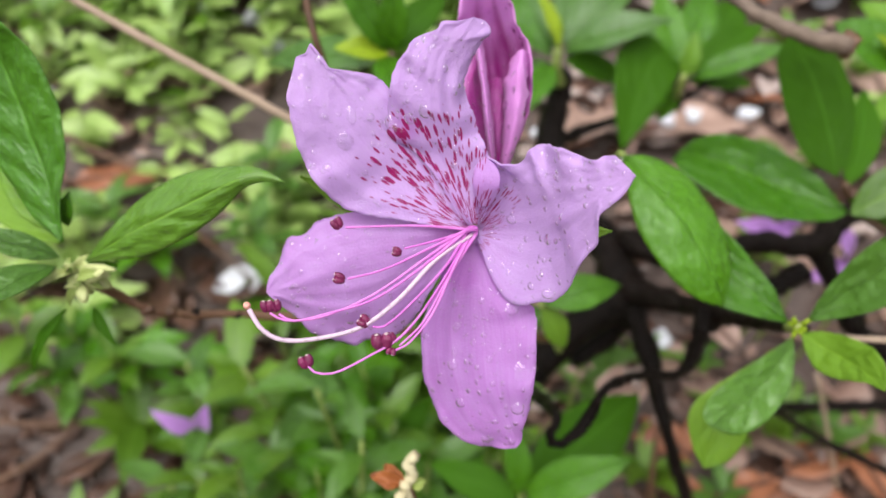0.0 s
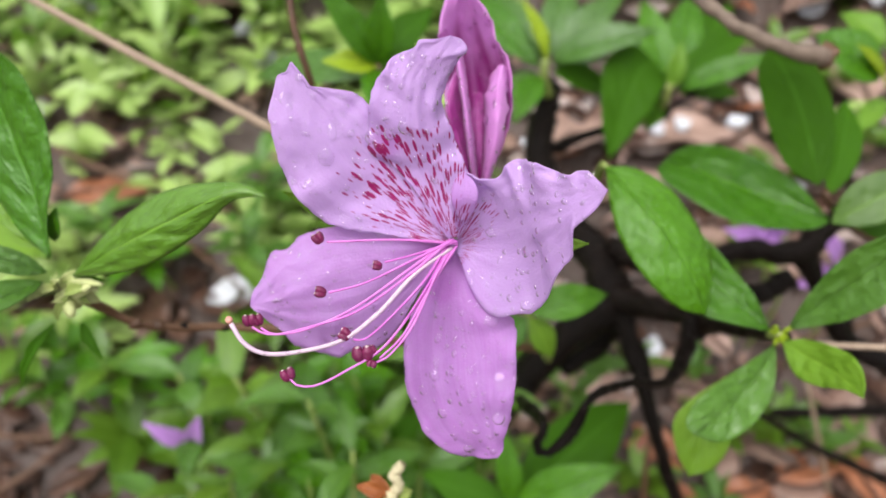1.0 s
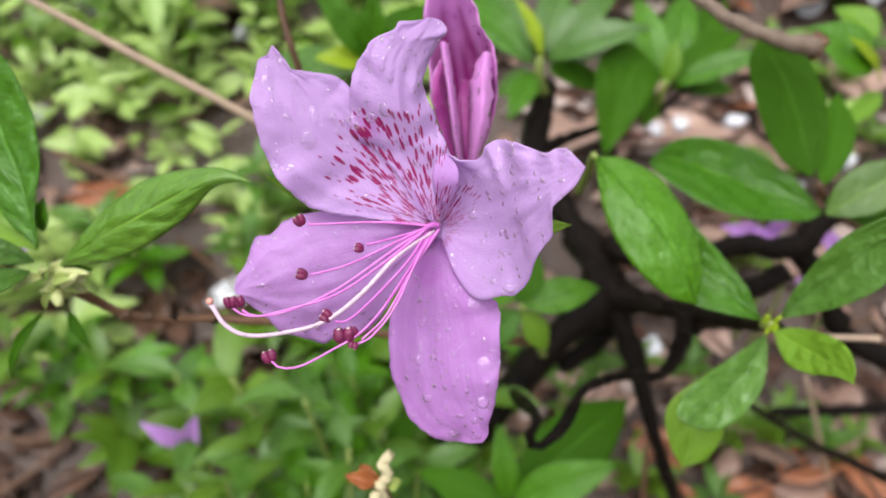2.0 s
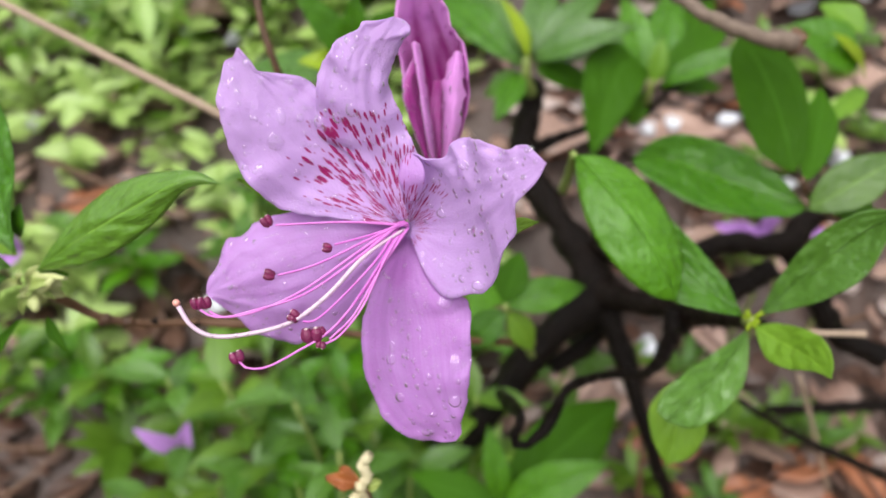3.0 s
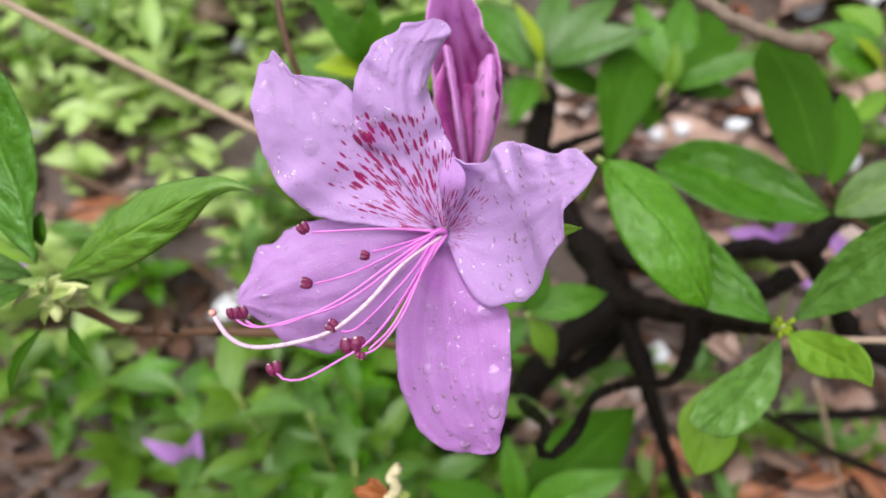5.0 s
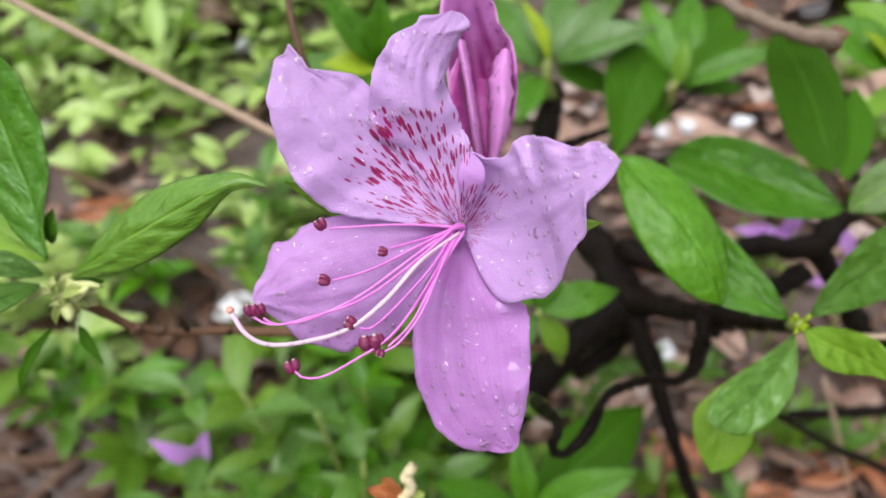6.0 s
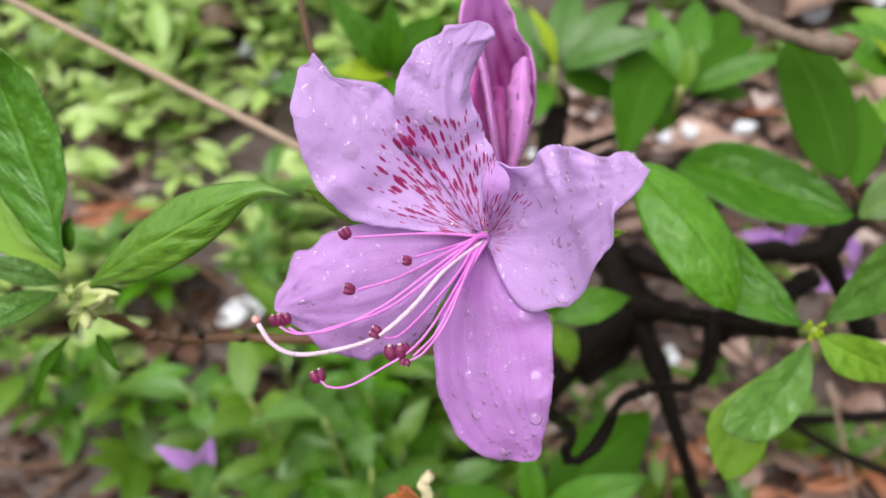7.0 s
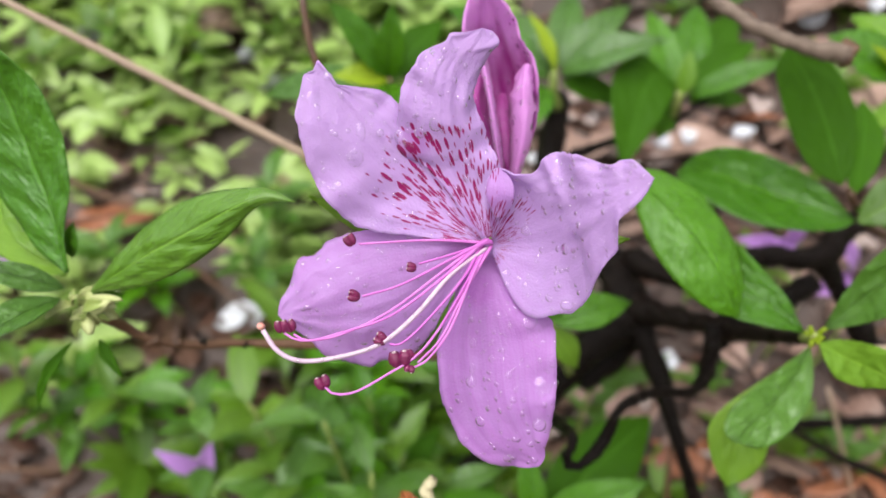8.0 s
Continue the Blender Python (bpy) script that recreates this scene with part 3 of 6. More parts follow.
# ---- the shrub's framework ----
def make_shrub():
    root = thing("azalea_shrub", (0.0452, 0.2237, 0.0242), "gnarled azalea shrub with wet black branches", "shrub")
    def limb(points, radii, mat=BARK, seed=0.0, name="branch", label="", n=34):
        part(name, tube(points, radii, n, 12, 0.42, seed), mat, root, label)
    limb([(0.0452, 0.2237, 0.0242), (0.0052, 0.2456, 0.1900), (0.0291, 0.2496, 0.2403), (0.0512, 0.2584, 0.2746), (0.0725, 0.2652, 0.3000), (0.0908, 0.2695, 0.3151)], [0.013, 0.0085, 0.008, 0.0085, 0.009, 0.0098], seed=1)
    limb([(0.0908, 0.2686, 0.3140), (0.0832, 0.2889, 0.3247), (0.0691, 0.3103, 0.3377), (0.0572, 0.3357, 0.3564), (0.0614, 0.3575, 0.3718), (0.0657, 0.3738, 0.3808)], [0.0105, 0.0085, 0.0078, 0.0078, 0.0080, 0.0060], seed=2)
    limb([(0.0894, 0.2695, 0.3151), (0.1061, 0.2429, 0.3298), (0.1157, 0.2097, 0.3518), (0.1139, 0.1724, 0.3824), (0.1081, 0.1557, 0.3980)], [0.0085, 0.005, 0.0036, 0.0024, 0.0016], seed=3)
    limb([(0.0908, 0.2677, 0.3128), (0.0992, 0.2524, 0.2930), (0.1059, 0.2366, 0.2737), (0.1159, 0.2252, 0.2440), (0.1445, 0.2237, 0.1619), (0.1779, 0.2237, 0.0242)], [0.007, 0.0036, 0.0031, 0.0034, 0.0045, 0.007], seed=4)
    limb([(0.1079, 0.2214, 0.3461), (0.1063, 0.2135, 0.336), (0.0867, 0.1803, 0.3519), (0.0668, 0.1684, 0.3635), (0.0513, 0.1538, 0.3731), (0.0467, 0.1502, 0.3622), (0.0376, 0.1454, 0.356), (0.0343, 0.1474, 0.3586), (0.0367, 0.1513, 0.3637), (0.0327, 0.1798, 0.3432)], [0.0034, 0.0034, 0.0030, 0.0017, 0.0016, 0.0018, 0.0018, 0.0016, 0.0024, 0.0022], seed=5, name="twig", n=50)
    limb([(0.0887, 0.2873, 0.3330), (0.1156, 0.2632, 0.3346), (0.1448, 0.2697, 0.3430), (0.1740, 0.2689, 0.3419), (0.1873, 0.2771, 0.3524), (0.2164, 0.2860, 0.3639)], [0.006, 0.005, 0.005, 0.006, 0.006, 0.004], seed=6)
    limb([(0.1163, 0.2339, 0.3296), (0.1325, 0.2257, 0.3517), (0.1487, 0.2280, 0.3610)], [0.007, 0.005, 0.0042], seed=7)
    limb([(0.1740, 0.2697, 0.3430), (0.1900, 0.2659, 0.3218), (0.2067, 0.2579, 0.2954), (0.2292, 0.2493, 0.2843)], [0.005, 0.005, 0.006, 0.006], seed=8)
    limb([(0.1735, 0.2645, 0.2388), (0.2149, 0.2646, 0.2065), (0.2543, 0.2525, 0.1910), (0.3216, 0.2554, 0.1460)], [0.002, 0.0024, 0.0032, 0.004], seed=9, name="twig")
    limb([(0.2139, 0.3008, 0.1879), (0.2498, 0.3008, 0.1879), (0.3072, 0.3020, 0.1893)], [0.003, 0.0035, 0.005], seed=10, name="twig")
    limb([(0.0578, 0.3400, 0.3557), (0.0758, 0.3503, 0.3578), (0.0974, 0.3664, 0.3562), (0.1368, 0.3850, 0.3581)], [0.004, 0.0028, 0.0022, 0.0015], seed=11, name="twig")
    limb([(0.0675, 0.2651, 0.2675), (0.0861, 0.2747, 0.2746), (0.0961, 0.2760, 0.2899)], [0.005, 0.0055, 0.006], seed=12, name="branch")
    limb([(0.0763, 0.2749, 0.4796), (0.0950, 0.2365, 0.4694), (0.1015, 0.2288, 0.4661), (0.1141, 0.2231, 0.4620), (0.1285, 0.2209, 0.4592)], [0.0029, 0.0026, 0.0022, 0.0024, 0.0031], BARK_PALE, 13, "branch", "pale grey-brown broken branch stub")
    part("broken_end", pellet((0.1285, 0.2205, 0.4591), (0.9, 0.2, -0.25), 0.0042, 0.0036, seg=14, rings=8, rough=0.9), STEM_BROWN, root, "dark ragged broken end")
    limb([(0.1243, 0.3521, 0.3712), (0.1287, 0.3444, 0.3833), (0.1402, 0.3458, 0.3918), (0.1507, 0.3463, 0.3969)], [0.0018, 0.0015, 0.0012, 0.0008], seed=14, name="twig")


make_shrub()


def make_canes():
    root = thing("dry_cane", (0.0178, 0.2416, 0.3719), "straight dry beige cane leaning out of the shrub", "cane")
    part("stem", tube([(-0.158, 0.2521, 0.4828), (-0.1293, 0.2506, 0.4646), (-0.0949, 0.2471, 0.444), (-0.0575, 0.2427, 0.4221), (-0.0187, 0.2418, 0.3966), (0.0178, 0.2416, 0.3719)], [0.0012, 0.0014, 0.0016, 0.0017, 0.0018, 0.0019], 60, 10, 0.10), CANE, root)
    root = thing("dry_cane", (0.3351, 0.3117, -0.0256), "thin upright dry brown stalk", "cane")
    part("stem", tube([(0.3351, 0.3117, -0.0256), (0.2715, 0.2934, 0.1134), (0.2380, 0.2878, 0.1875), (0.2166, 0.2868, 0.2349)], [0.0022, 0.0019, 0.0017, 0.0013], 24, 8, 0.08), CANE, root)
    root = thing("dry_cane", (0.1297, 0.1941, 0.3599), "thin level dry tan stalk behind the leaves", "cane")
    part("stem", tube([(0.1297, 0.1941, 0.3599), (0.1412, 0.1854, 0.365), (0.1591, 0.1774, 0.371)], [0.0008, 0.0010, 0.0011], 20, 8, 0.1), CANE, root)
    root = thing("bare_twig", (0.0428, 0.2456, 0.3982), "thin reddish-brown bare twig", "twig")
    part("stem", tube([(0.0447, 0.2453, 0.4010), (0.0034, 0.2272, 0.4022), (-0.0242, 0.2151, 0.4193), (-0.0337, 0.2135, 0.4416), (-0.0378, 0.2121, 0.4610), (-0.0406, 0.2159, 0.4722), (-0.0418, 0.2212, 0.4838)], [0.0018, 0.0016, 0.0014, 0.0013, 0.0013, 0.0012, 0.0011], 36, 8, 0.12), STEM_BROWN, root)


make_canes()


def make_fallen_twigs():
    for pts, r in (([(-0.2936, 0.4943, 0.2751), (-0.2493, 0.4741, 0.2669), (-0.2010, 0.4596, 0.2561)], 0.0035), ([(-0.3374, 0.4538, 0.2352), (-0.2891, 0.4586, 0.2438), (-0.2355, 0.4652, 0.2447)], 0.004), ([(-0.3005, 0.2810, 0.1313), (-0.2723, 0.2931, 0.1423), (-0.2511, 0.3132, 0.1524)], 0.003),
                   ([(-0.3103, 0.3178, 0.1528), (-0.2734, 0.3137, 0.1542), (-0.2409, 0.3168, 0.1522)], 0.0025), ([(-0.1934, 0.4409, 0.2277), (-0.1573, 0.4097, 0.2225), (-0.1364, 0.3973, 0.2091)], 0.0025), ([(0.2830, 0.3417, 0.2276), (0.2376, 0.3282, 0.2284), (0.2178, 0.3282, 0.2210)], 0.002), ([(0.1294, 0.2613, 0.1480), (0.1280, 0.2695, 0.1843), (0.1313, 0.2860, 0.2158)], 0.003)):
        root = thing("fallen_twig", pts[0], "thin brown twig lying among the leaves", "twig", "twigs on the ground")
        part("stem", tube(pts, [r * 0.7, r * 0.6, r * 0.4], 20, 8, 0.15), STEM_BROWN, root)


make_fallen_twigs()


# ---- leafy shoots ----
def leaf(root, base, tip, width, mat=LEAF, name="leaf", label="", **shape):
    SEED[0] += 1.0
    return part(name, blade(base, tip, width, seed=SEED[0], nu=46, nv=16, quilt=0.006, **shape), mat, root, label, 0.00025)


SEED = [0.0]


def broad_leaf(root, left, middle, right, mat=LEAF, label="", quilt=0.0004, ribs=5.0):
    """A leaf spread between its two rims and its midrib, puffed up between the side veins."""
    SEED[0] += 1.0
    seed = SEED[0]
    nu, nv = 48, 20
    a, m, b = spline(left, nu), spline(middle, nu), spline(right, nu)
    rows = []
    for i in range(nu + 1):
        s = i / nu
        half, crown = (b[i] - a[i]) * 0.5, (a[i] + b[i]) * 0.5 - m[i]
        up = half.cross(m[min(nu, i + 1)] - m[max(0, i - 1)])
        up = up.normalized() if up.length > 1e-12 else TOWARDS.copy()
        if up.dot(TOWARDS) < 0:
            up = -up
        grow = min(1.0, half.length / 0.006)
        row = []
        for j in range(nv + 1):
            v = 2 * j / nv - 1
            k = abs(v) ** 1.5
            wob = 0.25 * noise.noise(Vector((s * 4, v * 2.5, seed)))
            puff = abs(math.sin(math.pi * (ribs * (s - 0.20 * abs(v)) + wob))) * (1 - v ** 4) * min(1.0, abs(v) * 3.0)
            lift = 0.55 * quilt * puff + 0.0007 * noise.noise(Vector((s * 8 + seed, v * 4, seed))) + 0.0006 * v * v * noise.noise(Vector((s * 6 + seed, v, 4.0)))
            row.append(m[i] + half * v + crown * k + up * lift * grow)
        rows.append(row)
    return part("leaf", sheet(rows), mat, root, label, 0.00025)



def make_left_shoot():
    root = thing("azalea_shoot", (-0.0569, 0.1600, 0.4002), "azalea shoot with glossy green leaves round a pale bud", "shoot", "leafy azalea shoots")
    part("stem", tube([(0.0466, 0.1970, 0.3524), (-0.0045, 0.1717, 0.3806), (-0.0321, 0.1626, 0.3948), (-0.0572, 0.1561, 0.4038), (-0.0708, 0.1498, 0.4096), (-0.0798, 0.1452, 0.4157), (-0.0851, 0.1433, 0.4221), (-0.0863, 0.1384, 0.4297), (-0.0885, 0.1367, 0.4344)], [0.00181, 0.00149, 0.00128, 0.00122, 0.00122, 0.00149, 0.00117, 0.00117, 0.00149], 60, 10, 0.3), STEM_BROWN, root)
    for k, (at, r) in enumerate((((-0.0755, 0.1474, 0.4126), 0.00165), ((-0.0702, 0.1503, 0.4093), 0.0014), ((-0.0802, 0.1449, 0.4159), 0.0017), ((-0.0601, 0.1549, 0.4047), 0.00135))):
        part("joint", pellet(at, (1, 0.2, 0.1 * k), r * 2.2, r, seg=10, rings=8, rough=0.6), BARK if k % 2 else STEM_BROWN, root)
    broad_leaf(root, [(-0.0858, 0.1353, 0.4411), (-0.0766, 0.1342, 0.4511), (-0.0653, 0.1334, 0.4613), (-0.0532, 0.1314, 0.4683), (-0.0410, 0.1276, 0.4720), (-0.0355, 0.1256, 0.4719), (-0.0318, 0.1232, 0.4708)],
               [(-0.0853, 0.1342, 0.4416), (-0.0683, 0.1293, 0.4543), (-0.0553, 0.1258, 0.4628), (-0.0442, 0.1243, 0.4695), (-0.0375, 0.1243, 0.4717), (-0.0318, 0.1232, 0.4708)],
               [(-0.0858, 0.1349, 0.4407), (-0.0701, 0.1289, 0.4467), (-0.0571, 0.1252, 0.4544), (-0.0476, 0.1247, 0.4614), (-0.0410, 0.1246, 0.4682), (-0.0365, 0.1242, 0.4702), (-0.0318, 0.1232, 0.4708)], LEAF_GLOSSY, quilt=0.0011, ribs=8)
    broad_leaf(root, [(-0.0923, 0.1388, 0.4438), (-0.0999, 0.1441, 0.4472), (-0.1087, 0.1526, 0.4565), (-0.1164, 0.1606, 0.4684), (-0.1156, 0.1631, 0.4818), (-0.1013, 0.1569, 0.4965)],
               [(-0.0921, 0.1392, 0.4436), (-0.0947, 0.1469, 0.4561), (-0.0988, 0.1539, 0.4684), (-0.1022, 0.1587, 0.4832), (-0.1013, 0.1569, 0.4965)],
               [(-0.0910, 0.1379, 0.4446), (-0.0908, 0.1430, 0.4546), (-0.0881, 0.1467, 0.4627), (-0.0881, 0.1500, 0.4703), (-0.0890, 0.1520, 0.4764), (-0.0920, 0.1547, 0.4850), (-0.0977, 0.1559, 0.4919), (-0.1013, 0.1569, 0.4965)], LEAF_QUILT, quilt=0.0021, ribs=6)
    leaf(root, (-0.0979, 0.1473, 0.4369), (-0.1508, 0.2057, 0.4456), 0.0181, mat=LEAF_YOUNG, bend=0.05, fold=0.25, roll=-20)
    leaf(root, (-0.0912, 0.1344, 0.4426), (-0.1099, 0.1326, 0.4518), 0.0060, mat=LEAF_FRESH, bend=0.06, fold=0.3)
    leaf(root, (-0.091, 0.1314, 0.4421), (-0.1033, 0.1128, 0.4427), 0.0085, mat=LEAF_FRESH, bend=0.08, fold=0.3, roll=10)
    leaf(root, (-0.0995, 0.1496, 0.4388), (-0.1222, 0.1819, 0.4542), 0.0138, mat=LEAF_YOUNG, bend=0.05)
    leaf(root, (-0.0918, 0.1428, 0.4456), (-0.0897, 0.1453, 0.4539), 0.0043, mat=LEAF, bend=0.1)
    for p, q, w in (((-0.0864, 0.1321, 0.4284), (-0.0799, 0.1248, 0.4226), 0.0026), ((-0.0930, 0.1318, 0.4281), (-0.1052, 0.1273, 0.4102), 0.0030), ((-0.0874, 0.1360, 0.4369), (-0.0780, 0.1344, 0.4400), 0.0040)):
        leaf(root, p, q, w, mat=LEAF_SHADED, name="small_leaf", bend=0.12, fold=0.5)
    r = random.Random(3)
    heart = Vector((-0.0883, 0.1343, 0.4365))
    for i in range(22):
        a = i * 2.4
        d = Vector((math.cos(a) * 0.8 + 0.25, r.uniform(-0.6, 0.4), math.sin(a) * 0.7 - 0.35)).normalized() * r.uniform(0.0035, 0.0085)
        p = heart + Vector((r.uniform(-1, 1), r.uniform(-1, 1), r.uniform(-1, 1))) * 0.0022
        part("bud_scale", blade(p, p + d, d.length * r.uniform(0.28, 0.5), bend=0.15, fold=0.7, nu=10, nv=6, seed=i * 1.3, wave=0.08), BUD if i % 3 else STEM_GREEN, root, "", 0.0002)
    for p, q, w in (((-0.0864, 0.1351, 0.4393), (-0.0770, 0.1312, 0.4413), 0.0010), ((-0.0869, 0.1334, 0.4354), (-0.0797, 0.1311, 0.4411), 0.0012), ((-0.0883, 0.1334, 0.4354), (-0.0853, 0.1281, 0.4338), 0.0016)):
        part("bud_scale", pellet(Vector(p).lerp(Vector(q), 0.5), Vector(q) - Vector(p), (Vector(q) - Vector(p)).length, w, seg=8, rings=7, rough=0.2), BUD, root)


make_left_shoot()


def make_right_shoot():
    root = thing("azalea_shoot", (0.1039, 0.1529, 0.4014), "leafy azalea shoot with broad wet green leaves", "shoot", "leafy azalea shoots")
    broad_leaf(root, [(0.1006, 0.1532, 0.4034), (0.0974, 0.1605, 0.4094), (0.0928, 0.1666, 0.4141), (0.0873, 0.1727, 0.4185), (0.0820, 0.1790, 0.4217), (0.0748, 0.1852, 0.4232)],
               [(0.1008, 0.1535, 0.4029), (0.0933, 0.1607, 0.4065), (0.0861, 0.1677, 0.4106), (0.0803, 0.1753, 0.4154), (0.0748, 0.1852, 0.4232)],
               [(0.1004, 0.1529, 0.4030), (0.0903, 0.1550, 0.4041), (0.0811, 0.1585, 0.4052), (0.0747, 0.1648, 0.4085), (0.0719, 0.1745, 0.4160), (0.0748, 0.1852, 0.4232)])
    broad_leaf(root, [(0.1041, 0.1503, 0.4077), (0.1065, 0.1517, 0.4161), (0.1100, 0.1525, 0.4252), (0.1150, 0.1514, 0.4351), (0.1222, 0.1484, 0.4427), (0.1272, 0.1438, 0.4449)],
               [(0.1043, 0.1500, 0.4073), (0.1107, 0.1506, 0.4162), (0.1168, 0.1487, 0.4268), (0.1235, 0.1468, 0.4374), (0.1272, 0.1438, 0.4449)],
               [(0.1046, 0.1496, 0.4068), (0.1102, 0.1459, 0.4119), (0.1156, 0.1409, 0.4201), (0.1222, 0.1393, 0.4295), (0.1272, 0.1438, 0.4449)], LEAF_FRESH)
    broad_leaf(root, [(0.1004, 0.1490, 0.4013), (0.0950, 0.1456, 0.4002), (0.0816, 0.1375, 0.3979), (0.0739, 0.1321, 0.3958), (0.0705, 0.1274, 0.3931), (0.0725, 0.1247, 0.3913)],
               [(0.1010, 0.1494, 0.4009), (0.0942, 0.1417, 0.3967), (0.0840, 0.1329, 0.3936), (0.0725, 0.1247, 0.3913)],
               [(0.1009, 0.1490, 0.4013), (0.1000, 0.1436, 0.3992), (0.0969, 0.1353, 0.3951), (0.0916, 0.1295, 0.3925), (0.0854, 0.1253, 0.3904), (0.0789, 0.1235, 0.3897), (0.0725, 0.1247, 0.3913)], LEAF_FRESH, quilt=0.0012)
    broad_leaf(root, [(0.1019, 0.1476, 0.4043), (0.1060, 0.1443, 0.4082), (0.1087, 0.1366, 0.4130), (0.1100, 0.1292, 0.4165), (0.1091, 0.1215, 0.4164), (0.1075, 0.1175, 0.4145)],
               [(0.1019, 0.1474, 0.4041), (0.1060, 0.1388, 0.4061), (0.1074, 0.1286, 0.4108), (0.1075, 0.1175, 0.4145)],
               [(0.1019, 0.1472, 0.4038), (0.1015, 0.1425, 0.4027), (0.1016, 0.1350, 0.4028), (0.1041, 0.1279, 0.4067), (0.1053, 0.1221, 0.4123), (0.1075, 0.1175, 0.4145)], LEAF_YOUNG, quilt=0.0010)
    broad_leaf(root, [(0.1019, 0.1509, 0.3988), (0.0853, 0.1467, 0.3869), (0.0767, 0.1441, 0.3804), (0.0741, 0.1411, 0.3749), (0.0760, 0.1371, 0.3665), (0.0802, 0.1341, 0.3594)],
               [(0.1020, 0.1509, 0.3988), (0.0886, 0.1444, 0.3840), (0.0826, 0.1397, 0.3714), (0.0802, 0.1341, 0.3594)],
               [(0.1022, 0.1508, 0.3986), (0.0937, 0.1433, 0.3826), (0.0920, 0.1400, 0.3750), (0.0916, 0.1378, 0.3690), (0.0876, 0.1351, 0.3623), (0.0802, 0.1341, 0.3594)], LEAF_YOUNG)
    branch = thing("azalea_shoot", (0.0544, 0.1930, 0.4364), "azalea shoot ending in one broad glossy wet leaf", "shoot", "leafy azalea shoots")
    part("stem", tube([(0.0614, 0.2398, 0.3940), (0.0575, 0.2102, 0.4212), (0.0544, 0.1930, 0.4364), (0.0539, 0.1873, 0.4389)], [0.0020, 0.0017, 0.0015, 0.0010], 12, 8, 0.1), STEM_GREEN, branch)
    broad_leaf(branch, [(0.0536, 0.1872, 0.4388), (0.0534, 0.1767, 0.4350), (0.0548, 0.1669, 0.4290), (0.0590, 0.1599, 0.4233), (0.0651, 0.1542, 0.4177), (0.0726, 0.1518, 0.4130), (0.0797, 0.1523, 0.4104)],
               [(0.0539, 0.1878, 0.4387), (0.0603, 0.1754, 0.4359), (0.0684, 0.1644, 0.4298), (0.0749, 0.1563, 0.4211), (0.0797, 0.1523, 0.4104)],
               [(0.0539, 0.1875, 0.4392), (0.0644, 0.1848, 0.4389), (0.0729, 0.1780, 0.4351), (0.0787, 0.1703, 0.4285), (0.0818, 0.1640, 0.4221), (0.0819, 0.1582, 0.4163), (0.0797, 0.1523, 0.4104)], quilt=0.0007)
    part("bud_scale", pellet((0.1022, 0.1508, 0.4036), (0.1, -0.5, 0.6), 0.0035, 0.0009, rough=0.2), BUD, root)
    for k, q in enumerate(((0.1005, 0.1527, 0.4036), (0.1043, 0.1500, 0.4073), (0.1007, 0.1487, 0.4016), (0.1018, 0.1470, 0.4044), (0.1027, 0.1475, 0.4058), (0.1006, 0.1518, 0.4065))):
        part("petiole", tube([(0.1034, 0.1524, 0.4016), Vector((0.1020, 0.1504, 0.4038)).lerp(Vector(q), 0.5), q], [0.0011, 0.0007, 0.0006], 8, 8, 0.1, k), LEAF_LIME, root)
    part("stem", tube([(0.1072, 0.1623, 0.3923), (0.1048, 0.1539, 0.3994), (0.1027, 0.1507, 0.4035)], [0.0016, 0.0014, 0.0012], 8, 8, 0.1), STEM_GREEN, root)


make_right_shoot()


